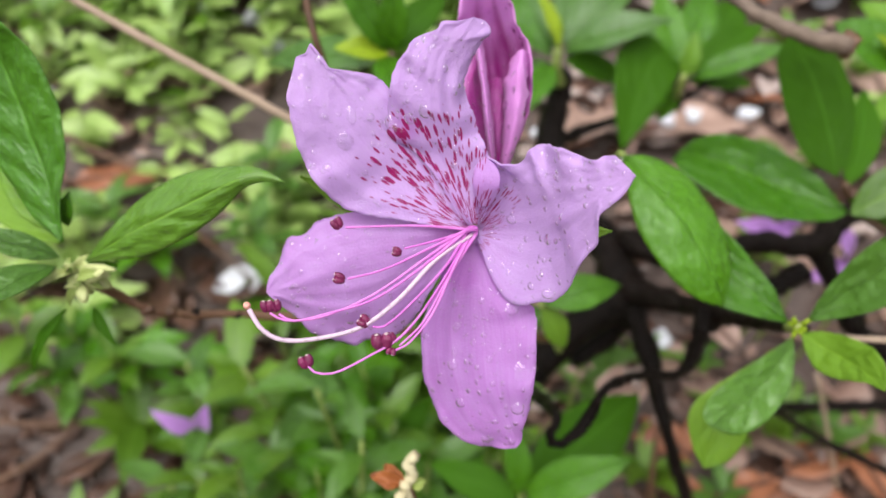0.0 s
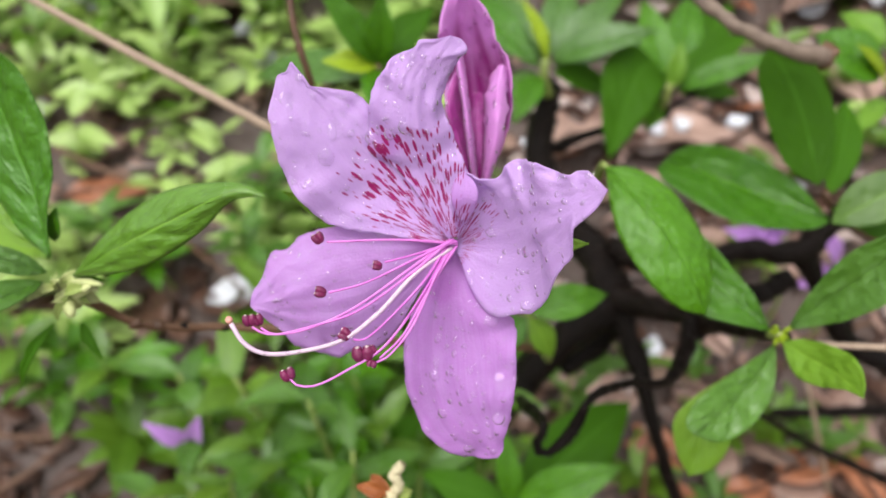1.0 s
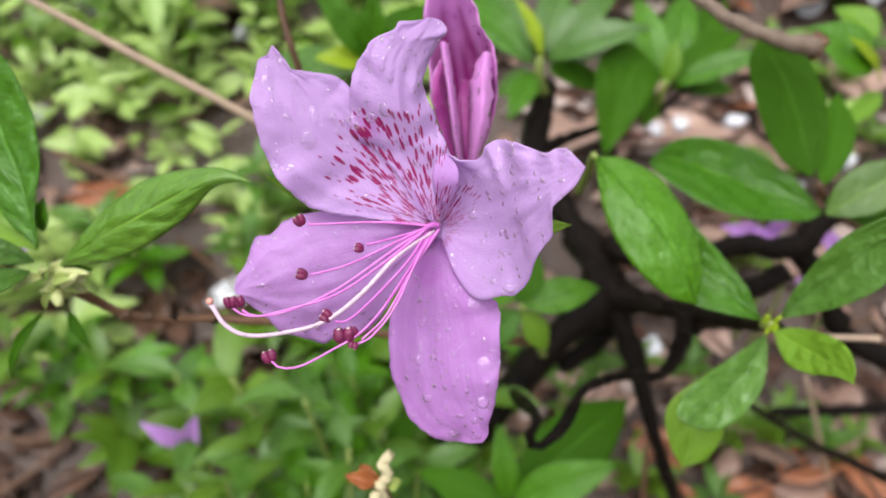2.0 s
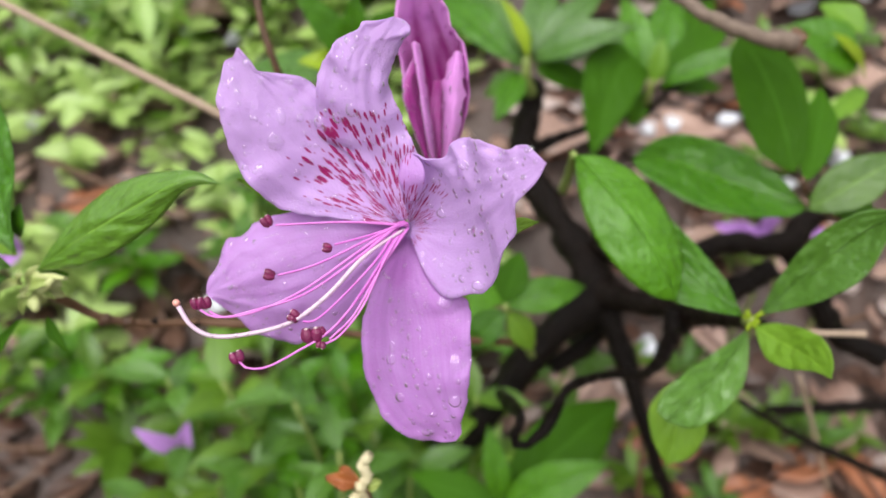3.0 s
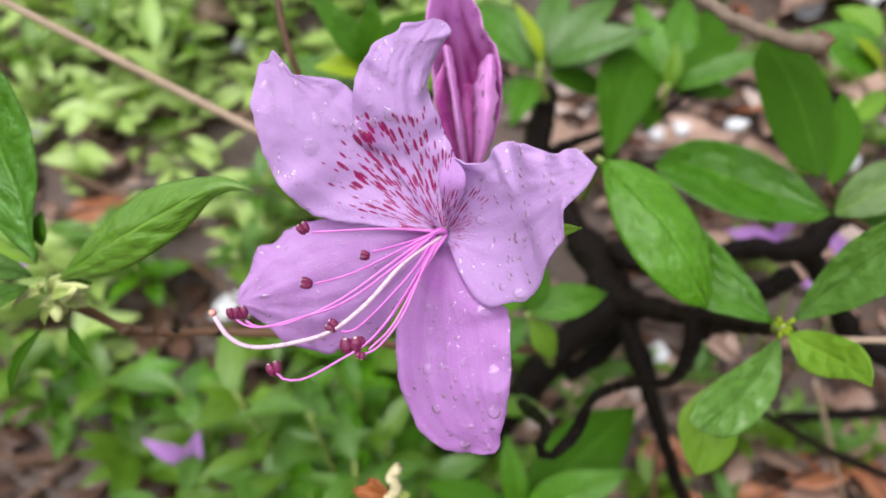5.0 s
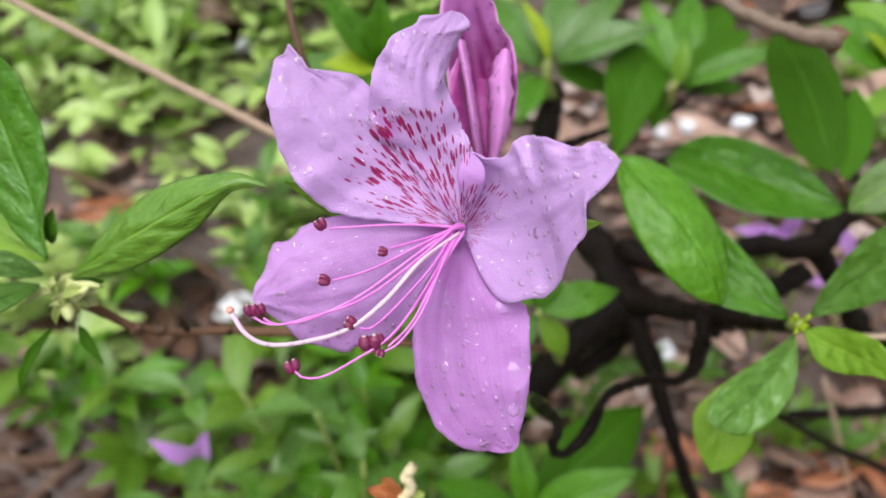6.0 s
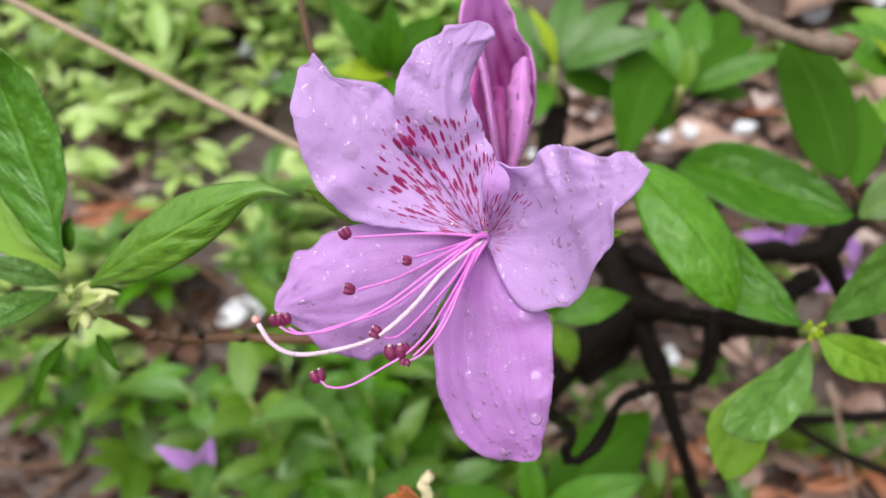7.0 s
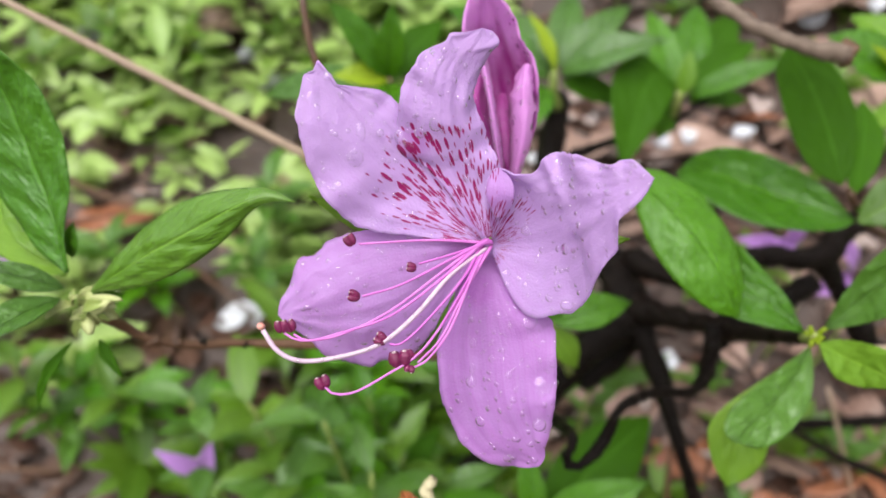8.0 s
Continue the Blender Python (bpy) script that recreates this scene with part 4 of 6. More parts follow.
def make_upper_shoots():
    root = thing("azalea_shoot", (0.1424, 0.2127, 0.4081), "leafy azalea shoot with large dark drooping leaves", "shoot", "leafy azalea shoots")
    broad_leaf(root, [(0.1424, 0.2091, 0.4035), (0.1334, 0.2193, 0.4116), (0.1243, 0.2254, 0.4161), (0.1151, 0.2302, 0.4191), (0.1014, 0.2330, 0.4211), (0.0907, 0.2314, 0.4190), (0.0830, 0.2267, 0.4146)],
               [(0.1427, 0.2093, 0.4029), (0.1259, 0.2192, 0.4050), (0.1067, 0.2268, 0.4098), (0.0932, 0.2298, 0.4137), (0.0830, 0.2267, 0.4146)],
               [(0.1424, 0.2085, 0.4027), (0.1353, 0.2063, 0.4014), (0.1210, 0.2056, 0.4022), (0.1056, 0.2085, 0.4042), (0.0948, 0.2150, 0.4077), (0.0854, 0.2219, 0.4117), (0.0830, 0.2267, 0.4146)])
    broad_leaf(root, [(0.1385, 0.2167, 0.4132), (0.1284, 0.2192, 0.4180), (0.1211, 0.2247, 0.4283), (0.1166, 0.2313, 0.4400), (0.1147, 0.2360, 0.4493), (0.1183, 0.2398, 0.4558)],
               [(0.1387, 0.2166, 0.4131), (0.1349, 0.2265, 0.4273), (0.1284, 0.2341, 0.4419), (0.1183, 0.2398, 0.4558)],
               [(0.1390, 0.2167, 0.4132), (0.1423, 0.2201, 0.4208), (0.1427, 0.2268, 0.4327), (0.1391, 0.2328, 0.4435), (0.1318, 0.2378, 0.4516), (0.1183, 0.2398, 0.4558)], LEAF_SHADED, quilt=0.0003)
    leaf(root, (0.1886, 0.2819, 0.4236), (0.1617, 0.2942, 0.4393), 0.0230, mat=LEAF)
    leaf(root, (0.1973, 0.2861, 0.4127), (0.1734, 0.2668, 0.4042), 0.0090, mat=LEAF_YOUNG)
    leaf(root, (0.2037, 0.3107, 0.4279), (0.1895, 0.3291, 0.4353), 0.0160, mat=LEAF_YOUNG)
    leaf(root, (0.1973, 0.2891, 0.4165), (0.1733, 0.2816, 0.4394), 0.0080, mat=LEAF_LIME)
    leaf(root, (0.1423, 0.2068, 0.4037), (0.1732, 0.2114, 0.4227), 0.0170, mat=LEAF_BG, bend=0.06)
    leaf(root, (0.1430, 0.2154, 0.4099), (0.1600, 0.2538, 0.4282), 0.0130, mat=LEAF_SHADED)
    leaf(root, (0.1440, 0.2123, 0.4059), (0.1803, 0.2155, 0.3873), 0.0130, mat=LEAF_SHADED)
    part("stem", tube([(0.2075, 0.2634, 0.3511), (0.1688, 0.2363, 0.3814), (0.1424, 0.2127, 0.4081), (0.1387, 0.2109, 0.4139)], [0.0022, 0.0018, 0.0016, 0.0012], 12, 8, 0.1), STEM_BROWN, root)
    root = thing("azalea_shoot", (0.0588, 0.3553, 0.3953), "leafy azalea shoot with upright young leaves", "shoot", "leafy azalea shoots")
    part("stem", tube([(0.0627, 0.3585, 0.3813), (0.0588, 0.3543, 0.3942), (0.0588, 0.3545, 0.4033)], [0.00308, 0.00252, 0.00196], 8, 8, 0.1), STEM_GREEN, root)
    leaf(root, (0.0592, 0.3531, 0.4038), (0.0461, 0.3711, 0.4293), 0.0098, mat=LEAF_LIME, roll=25)
    leaf(root, (0.0623, 0.3539, 0.4027), (0.1117, 0.3468, 0.4208), 0.0182, mat=LEAF_FRESH, bend=0.10)
    leaf(root, (0.0627, 0.3584, 0.4038), (0.1021, 0.3833, 0.4267), 0.0168, mat=LEAF_FRESH)
    leaf(root, (0.0601, 0.3594, 0.4029), (0.0752, 0.4032, 0.4293), 0.0182, mat=LEAF_FRESH)
    leaf(root, (0.0559, 0.3571, 0.3977), (0.0052, 0.4280, 0.4156), 0.0210, mat=LEAF)
    leaf(root, (0.0596, 0.3651, 0.3989), (0.0336, 0.4117, 0.4176), 0.0196, mat=LEAF_FRESH)
    leaf(root, (0.0637, 0.3606, 0.3977), (0.1001, 0.3913, 0.3914), 0.0168, mat=LEAF_FRESH)
    leaf(root, (0.0578, 0.3562, 0.3919), (0.0377, 0.3702, 0.3757), 0.0154, mat=LEAF_FRESH)
    leaf(root, (0.0633, 0.3562, 0.3966), (0.0979, 0.3571, 0.3819), 0.0154, mat=LEAF_SHADED)
    leaf(root, (0.0559, 0.3543, 0.3942), (0.0406, 0.3227, 0.3831), 0.0140, mat=LEAF)
    root = thing("azalea_shoot", (0.1232, 0.3480, 0.3861), "leafy azalea shoot with narrow folded leaves", "shoot", "leafy azalea shoots")
    part("stem", tube([(0.1280, 0.3625, 0.3659), (0.1226, 0.3480, 0.3814), (0.1225, 0.3438, 0.3943)], [0.00252, 0.00224, 0.00168], 8, 8, 0.1), STEM_GREEN, root)
    leaf(root, (0.1229, 0.3434, 0.3914), (0.1263, 0.3515, 0.4134), 0.0098, mat=LEAF_YOUNG)
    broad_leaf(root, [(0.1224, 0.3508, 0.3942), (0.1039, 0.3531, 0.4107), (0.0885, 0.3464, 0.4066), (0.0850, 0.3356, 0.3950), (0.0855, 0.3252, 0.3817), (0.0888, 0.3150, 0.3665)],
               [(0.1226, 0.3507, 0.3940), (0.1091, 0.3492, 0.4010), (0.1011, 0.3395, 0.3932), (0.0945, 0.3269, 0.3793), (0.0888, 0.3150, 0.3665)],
               [(0.1229, 0.3503, 0.3935), (0.1194, 0.3443, 0.3926), (0.1152, 0.3381, 0.3893), (0.1078, 0.3294, 0.3827), (0.0969, 0.3203, 0.3733), (0.0888, 0.3150, 0.3665)], LEAF_SHADED, quilt=0.0003)
    leaf(root, (0.1277, 0.3459, 0.3903), (0.1743, 0.3433, 0.4094), 0.0133, mat=LEAF, bend=0.08)
    leaf(root, (0.1261, 0.3517, 0.3907), (0.1700, 0.3766, 0.4066), 0.0168, mat=LEAF_SHADED, bend=0.08)
    leaf(root, (0.1218, 0.3517, 0.3907), (0.1130, 0.3886, 0.4220), 0.0182, mat=LEAF)
    leaf(root, (0.1271, 0.3562, 0.3919), (0.1450, 0.4047, 0.4199), 0.0196, mat=LEAF)
    leaf(root, (0.1250, 0.3578, 0.3896), (0.0906, 0.3951, 0.4076), 0.0210, mat=LEAF)
    leaf(root, (0.1295, 0.3573, 0.3889), (0.1698, 0.4078, 0.4127), 0.0210, mat=LEAF_SHADED)
    leaf(root, (0.1292, 0.3515, 0.3861), (0.1700, 0.3702, 0.3757), 0.0140, mat=LEAF_SHADED)
    leaf(root, (0.1236, 0.3534, 0.3837), (0.1165, 0.3514, 0.3631), 0.0098, mat=LEAF)
    root = thing("azalea_shoot", (-0.0220, 0.2812, 0.4227), "leafy azalea shoot partly hidden behind the open flower", "shoot", "leafy azalea shoots")
    part("stem", tube([(-0.0062, 0.2887, 0.3835), (-0.0173, 0.2783, 0.4190), (-0.0213, 0.2774, 0.4340)], [0.002, 0.0018, 0.0014], 10, 8, 0.1), STEM_BROWN, root)
    leaf(root, (-0.0213, 0.2774, 0.4340), (-0.0422, 0.2785, 0.4646), 0.0125, mat=LEAF)
    leaf(root, (-0.0201, 0.2774, 0.4340), (-0.0178, 0.2772, 0.4630), 0.0120, mat=LEAF)
    leaf(root, (-0.0213, 0.2767, 0.4331), (-0.0431, 0.2733, 0.4369), 0.0105, mat=LEAF_LIME)
    leaf(root, (-0.0213, 0.2760, 0.4322), (-0.0198, 0.2466, 0.4271), 0.0120, mat=LEAF)
    leaf(root, (-0.0213, 0.2767, 0.4331), (0.0014, 0.3014, 0.4485), 0.0150, mat=LEAF_SHADED)
    leaf(root, (-0.0239, 0.2794, 0.4284), (-0.0808, 0.3117, 0.4130), 0.0180, mat=LEAF_FRESH)


make_upper_shoots()


def make_lower_shoots():
    root = thing("azalea_shoot", (0.0361, 0.1946, 0.2468), "low azalea shoot with smooth mid-green leaves", "shoot", "leafy azalea shoots")
    part("stem", tube([(0.0513, 0.2230, 0.1045), (0.0418, 0.2065, 0.1971), (0.0366, 0.1962, 0.2489)], [0.002, 0.0018, 0.0015], 10, 8, 0.1), STEM_GREEN, root)
    leaf(root, (0.0382, 0.1942, 0.2544), (0.0839, 0.1951, 0.2800), 0.0190, mat=LEAF)
    leaf(root, (0.0361, 0.1942, 0.2544), (0.0311, 0.2127, 0.2862), 0.0120, mat=LEAF)
    leaf(root, (0.0387, 0.1987, 0.2521), (0.0999, 0.2455, 0.2633), 0.0330, mat=LEAF_SHADED)
    leaf(root, (0.0347, 0.1962, 0.2489), (-0.0066, 0.2121, 0.2530), 0.0170, mat=LEAF_SHADED)
    leaf(root, (0.0368, 0.1925, 0.2523), (0.0608, 0.1778, 0.2415), 0.0170, mat=LEAF)
    root = thing("azalea_shoot", (0.0357, 0.1919, 0.3733), "small azalea shoot behind the open flower", "shoot", "leafy azalea shoots")
    part("stem", tube([(0.0498, 0.2176, 0.3250), (0.0381, 0.1973, 0.3640), (0.0353, 0.1931, 0.3749)], [0.0018, 0.0016, 0.0012], 10, 8, 0.1), STEM_GREEN, root)
    leaf(root, (0.0357, 0.1931, 0.3749), (0.0646, 0.1984, 0.3784), 0.0130, mat=LEAF)
    leaf(root, (0.0360, 0.1934, 0.3719), (0.0455, 0.1902, 0.3549), 0.0100, mat=LEAF_YOUNG)
    leaf(root, (0.0347, 0.1938, 0.3757), (0.0416, 0.2090, 0.3870), 0.0120, mat=LEAF_SHADED)
    leaf(root, (0.0347, 0.1919, 0.3733), (0.0198, 0.1873, 0.3593), 0.0120, mat=LEAF)
    root = thing("azalea_shoot", (-0.0472, 0.2384, 0.1729), "low leafy azalea shoot in the undergrowth", "shoot", "leafy azalea shoots")
    part("stem", tube([(-0.0532, 0.2593, -0.0114), (-0.0481, 0.2478, 0.1200), (-0.0472, 0.2444, 0.1807)], [0.002, 0.0018, 0.0015], 10, 8, 0.1), STEM_GREEN, root)
    for a, b, w, mt in ((640, 680, 0.020, LEAF), (760, 700, 0.024, LEAF_SHADED), (540, 740, 0.020, LEAF), (500, 850, 0.018, LEAF_FRESH), (720, 850, 0.02, LEAF_SHADED), (560, 950, 0.02, LEAF)):
        p = Vector((-0.0472, 0.2444, 0.1807))
        q = Vector((-0.0449, 0.2654, 0.2400)).lerp(Vector((-0.0494, 0.2201, 0.1171)), (b - 700) / 340) + (Vector((-0.0144, 0.2444, 0.1807)) - p) * ((a - 640) / 100)
        leaf(root, p, q, w, mat=mt)


make_lower_shoots()


# ---- the open flower ----
THROAT = Vector((0.0060, 0.1146, 0.4644))
BLOTCH = Vector((-0.0035, 0.1196, 0.4771))
SIDE_BLOTCH = Vector((0.0101, 0.1118, 0.4725))


def lobe(at, r, much, base=0.0):
    """Deeper pigment round a place where the petal is folded double, over base, an even darkening that stands in for
    shade.
    """
    at = Vector(at)
    return lambda p: base + much * soft(r, r * 0.3, (p - at).length)


def mark_flecks(bm):
    """Writes, for each place on a petal, its way from the throat and how thick the crimson flecks stand there."""
    layers = [bm.verts.layers.float.get(n) or bm.verts.layers.float.new(n) for n in ("fleck", "reach", "bearing")]
    for v in bm.verts:
        d = v.co - THROAT
        x, y = d.x, d.y * 0.616 + d.z * 0.788
        v[layers[0]] = max(1.05 * soft(0.0172, 0.0075, (v.co - BLOTCH).length), 0.8 * soft(0.0064, 0.0040, (v.co - SIDE_BLOTCH).length), 1.15 * soft(0.0110, 0.0060, (v.co - THROAT - Vector((-0.0024, 0, 0.004))).length)) * soft(0.0012, 0.003, d.length)
        seam = BLOTCH - THROAT
        near = v.co - THROAT - seam * min(0.95, max(0.15, d.dot(seam) / seam.length_squared))
        v[layers[0]] = max(v[layers[0]], 1.15 * soft(0.0050, 0.0020, near.length))
        v[layers[1]] = d.length
        v[layers[2]] = math.atan2(y, x) if x > 0 or y > 0 else math.atan2(y, x) + 2 * math.pi
    return bm


def make_flower():
    root = thing("azalea_flower", (0.0085, 0.1309, 0.4495), "open lilac-pink azalea flower flecked with crimson, wet with rain", "flower", "azalea flowers")
    petals = []
    def petal(left, middle, right, seed, flecked=False, flush=None, ripple=0.0008):
        bm = loft(left, middle, right, 96, 40, ripple, seed)
        if flush:
            layer = bm.verts.layers.float.get("flush")
            for v in bm.verts:
                v[layer] = flush(v.co)
        bm.normal_update()
        if sum((Vector((0, 0, EYE)) - f.calc_center_median()).dot(f.normal) for f in bm.faces) < 0:
            bmesh.ops.reverse_faces(bm, faces=bm.faces)
        if flecked:
            mark_flecks(bm)
        ob = part("petal", bm, PETAL, root, "", 0.0003)
        petals.append(ob)
    petal([(0.0049, 0.1149, 0.4650), (-0.0073, 0.1174, 0.4652), (-0.0156, 0.1177, 0.4668), (-0.0202, 0.1186, 0.4680), (-0.0243, 0.1180, 0.4736), (-0.0265, 0.1199, 0.4763), (-0.0281, 0.1216, 0.4823), (-0.0291, 0.1236, 0.4867), (-0.0294, 0.1249, 0.4890), (-0.0282, 0.1267, 0.4926), (-0.0273, 0.1285, 0.4951), (-0.0259, 0.1285, 0.4954), (-0.0247, 0.1294, 0.4972)],
          [(0.0054, 0.1156, 0.4652), (-0.0072, 0.1222, 0.4731), (-0.0177, 0.1242, 0.4840), (-0.0247, 0.1294, 0.4972)],
          [(0.0057, 0.1155, 0.4658), (-0.0015, 0.1227, 0.4754), (-0.0076, 0.1271, 0.4836), (-0.0102, 0.1284, 0.4886), (-0.0121, 0.1294, 0.4902), (-0.0144, 0.1294, 0.4914), (-0.0176, 0.1293, 0.4919), (-0.0197, 0.1280, 0.4929), (-0.0217, 0.1279, 0.4930), (-0.0223, 0.1283, 0.4940), (-0.0233, 0.1287, 0.4954), (-0.0247, 0.1294, 0.4972)], 1.0, True)
    petal([(0.0042, 0.1147, 0.4668), (-0.0017, 0.1210, 0.4746), (-0.0062, 0.1235, 0.4783), (-0.0101, 0.1236, 0.4805), (-0.0107, 0.1253, 0.4852), (-0.0099, 0.1251, 0.4900), (-0.0088, 0.1271, 0.4944), (-0.0070, 0.1262, 0.4967), (-0.0061, 0.1271, 0.4983), (-0.0043, 0.1275, 0.4995), (-0.0012, 0.1268, 0.5010), (0.0001, 0.1277, 0.5022), (0.0028, 0.1275, 0.5023), (0.0056, 0.1276, 0.5029)],
          [(0.0055, 0.1159, 0.4655), (0.0017, 0.1217, 0.4761), (-0.0009, 0.1226, 0.4877), (0.0001, 0.1252, 0.4966), (0.0056, 0.1276, 0.5029)],
          [(0.0067, 0.1144, 0.4671), (0.0097, 0.1189, 0.4739), (0.0080, 0.1217, 0.4799), (0.0069, 0.1241, 0.4819), (0.0054, 0.1241, 0.4860), (0.0043, 0.1259, 0.4887), (0.0039, 0.1258, 0.4910), (0.0045, 0.1267, 0.4929), (0.0064, 0.1274, 0.4970), (0.0076, 0.1275, 0.4989), (0.0086, 0.1268, 0.5002), (0.0085, 0.1276, 0.5012), (0.0074, 0.1280, 0.5022), (0.0056, 0.1276, 0.5029)], 2.0, True, lobe((-0.0074, 0.1244, 0.4826), 0.0050, 0.6))
    petal([(0.0070, 0.1145, 0.4665), (0.0058, 0.1143, 0.4731), (0.0058, 0.1168, 0.4781), (0.0081, 0.1171, 0.4802), (0.0106, 0.1145, 0.4804), (0.0143, 0.1139, 0.4812), (0.0151, 0.1127, 0.4840), (0.0175, 0.1140, 0.4849), (0.0195, 0.1091, 0.4870), (0.0213, 0.1074, 0.4875), (0.0231, 0.1062, 0.4868), (0.0247, 0.1029, 0.4882), (0.0265, 0.1031, 0.4889), (0.0277, 0.1015, 0.4897), (0.0296, 0.0999, 0.4887), (0.0308, 0.0987, 0.4878)],
          [(0.0072, 0.1159, 0.4639), (0.0158, 0.1128, 0.4695), (0.0220, 0.1036, 0.4796), (0.0270, 0.1001, 0.4849), (0.0308, 0.0987, 0.4878)],
          [(0.0071, 0.1136, 0.4635), (0.0096, 0.1094, 0.4576), (0.0134, 0.1058, 0.4536), (0.0186, 0.1033, 0.4563), (0.0216, 0.1028, 0.4575), (0.0236, 0.1014, 0.4622), (0.0237, 0.0992, 0.4681), (0.0260, 0.0980, 0.4738), (0.0263, 0.0982, 0.4759), (0.0255, 0.0978, 0.4794), (0.0262, 0.0983, 0.4808), (0.0281, 0.0977, 0.4834), (0.0299, 0.0984, 0.4858), (0.0308, 0.0987, 0.4878)], 3.0, True, lobe((0.0075, 0.1134, 0.4762), 0.0035, 0.4))
    # The lower petal's shade is put into its colour by base 0.66.
    petal([(0.0054, 0.1146, 0.4634), (0.0001, 0.1155, 0.4539), (-0.0040, 0.1127, 0.4438), (-0.0044, 0.1076, 0.4387), (-0.0041, 0.1044, 0.4349), (-0.0027, 0.1014, 0.4309), (-0.0007, 0.0988, 0.4279), (0.0019, 0.0969, 0.4256), (0.0069, 0.0941, 0.4244), (0.0100, 0.0938, 0.4242), (0.0124, 0.0926, 0.4252), (0.0150, 0.0922, 0.4260)],
          [(0.0064, 0.1168, 0.4610), (0.0064, 0.1086, 0.4539), (0.0075, 0.1037, 0.4460), (0.0089, 0.0971, 0.4367), (0.0150, 0.0922, 0.4260)],
          [(0.0069, 0.1145, 0.4629), (0.0114, 0.1104, 0.4553), (0.0171, 0.1071, 0.4525), (0.0186, 0.1064, 0.4503), (0.0187, 0.1025, 0.4473), (0.0186, 0.0994, 0.4428), (0.0179, 0.0966, 0.4389), (0.0176, 0.0956, 0.4345), (0.0168, 0.0939, 0.4322), (0.0162, 0.0935, 0.4301), (0.0162, 0.0932, 0.4273), (0.0150, 0.0922, 0.4260)], 4.0, False, lobe((0.0041, 0.1126, 0.4549), 0.0050, 0.3, 0.66))
    # Left lower petal: base 0.46 deepens the colour in place of shade.
    petal([(0.0046, 0.1154, 0.4646), (-0.0073, 0.1201, 0.4650), (-0.0169, 0.1230, 0.4638), (-0.0225, 0.1225, 0.4631), (-0.0267, 0.1214, 0.4617), (-0.0289, 0.1201, 0.4601), (-0.0318, 0.1196, 0.4597), (-0.0331, 0.1177, 0.4579), (-0.0341, 0.1157, 0.4553), (-0.0356, 0.1142, 0.4538), (-0.0362, 0.1129, 0.4525), (-0.0363, 0.1120, 0.4511)],
          [(0.0050, 0.1172, 0.4622), (-0.0097, 0.1155, 0.4562), (-0.0225, 0.1132, 0.4536), (-0.0363, 0.1120, 0.4511)],
          [(0.0054, 0.1144, 0.4633), (-0.0016, 0.1148, 0.4515), (-0.0059, 0.1138, 0.4427), (-0.0101, 0.1123, 0.4387), (-0.0141, 0.1116, 0.4381), (-0.0166, 0.1113, 0.4383), (-0.0192, 0.1104, 0.4372), (-0.0217, 0.1107, 0.4378), (-0.0237, 0.1106, 0.4393), (-0.0276, 0.1110, 0.4404), (-0.0302, 0.1111, 0.4443), (-0.0330, 0.1116, 0.4468), (-0.0349, 0.1111, 0.4501), (-0.0363, 0.1120, 0.4511)], 5.0, False, lobe((0.0018, 0.1145, 0.4620), 0.0060, 0.2, 0.46))
    fold = loft([(0.0071, 0.1126, 0.4722), (0.0055, 0.1127, 0.4767), (0.0060, 0.1147, 0.4797), (0.0079, 0.1157, 0.4810)], [(0.0083, 0.1123, 0.4724), (0.0081, 0.1123, 0.4775), (0.0080, 0.1157, 0.4810)], [(0.0094, 0.1129, 0.4725), (0.0104, 0.1118, 0.4773), (0.0101, 0.1137, 0.4797), (0.0081, 0.1157, 0.4810)], 24, 14, 0.0004, 8.0, None, lambda s, t: 0.5 * soft(0.0, 0.4, s))
    part("petal_fold", mark_flecks(fold), PETAL, root, "deeper pink folded petal rim", 0.0003)
    part("corolla_tube", tube([(0.0064, 0.1175, 0.4620), (0.0074, 0.1237, 0.4566), (0.0087, 0.1287, 0.4516), (0.0094, 0.1323, 0.4481)], [0.0019, 0.0017, 0.0016, 0.0014], 10, 14, 0.05, cap=True), PETAL, root)
    part("calyx", tube([(0.0091, 0.1308, 0.4494), (0.0098, 0.1337, 0.4467), (0.0107, 0.1389, 0.4420), (0.0146, 0.1509, 0.4265), (0.0204, 0.1666, 0.3978)], [0.0018, 0.0020, 0.0009, 0.0008, 0.0009], 16, 10, 0.1), STEM_GREEN, root, "green calyx and stalk")
    start = (0.0058, 0.1121, 0.4661)
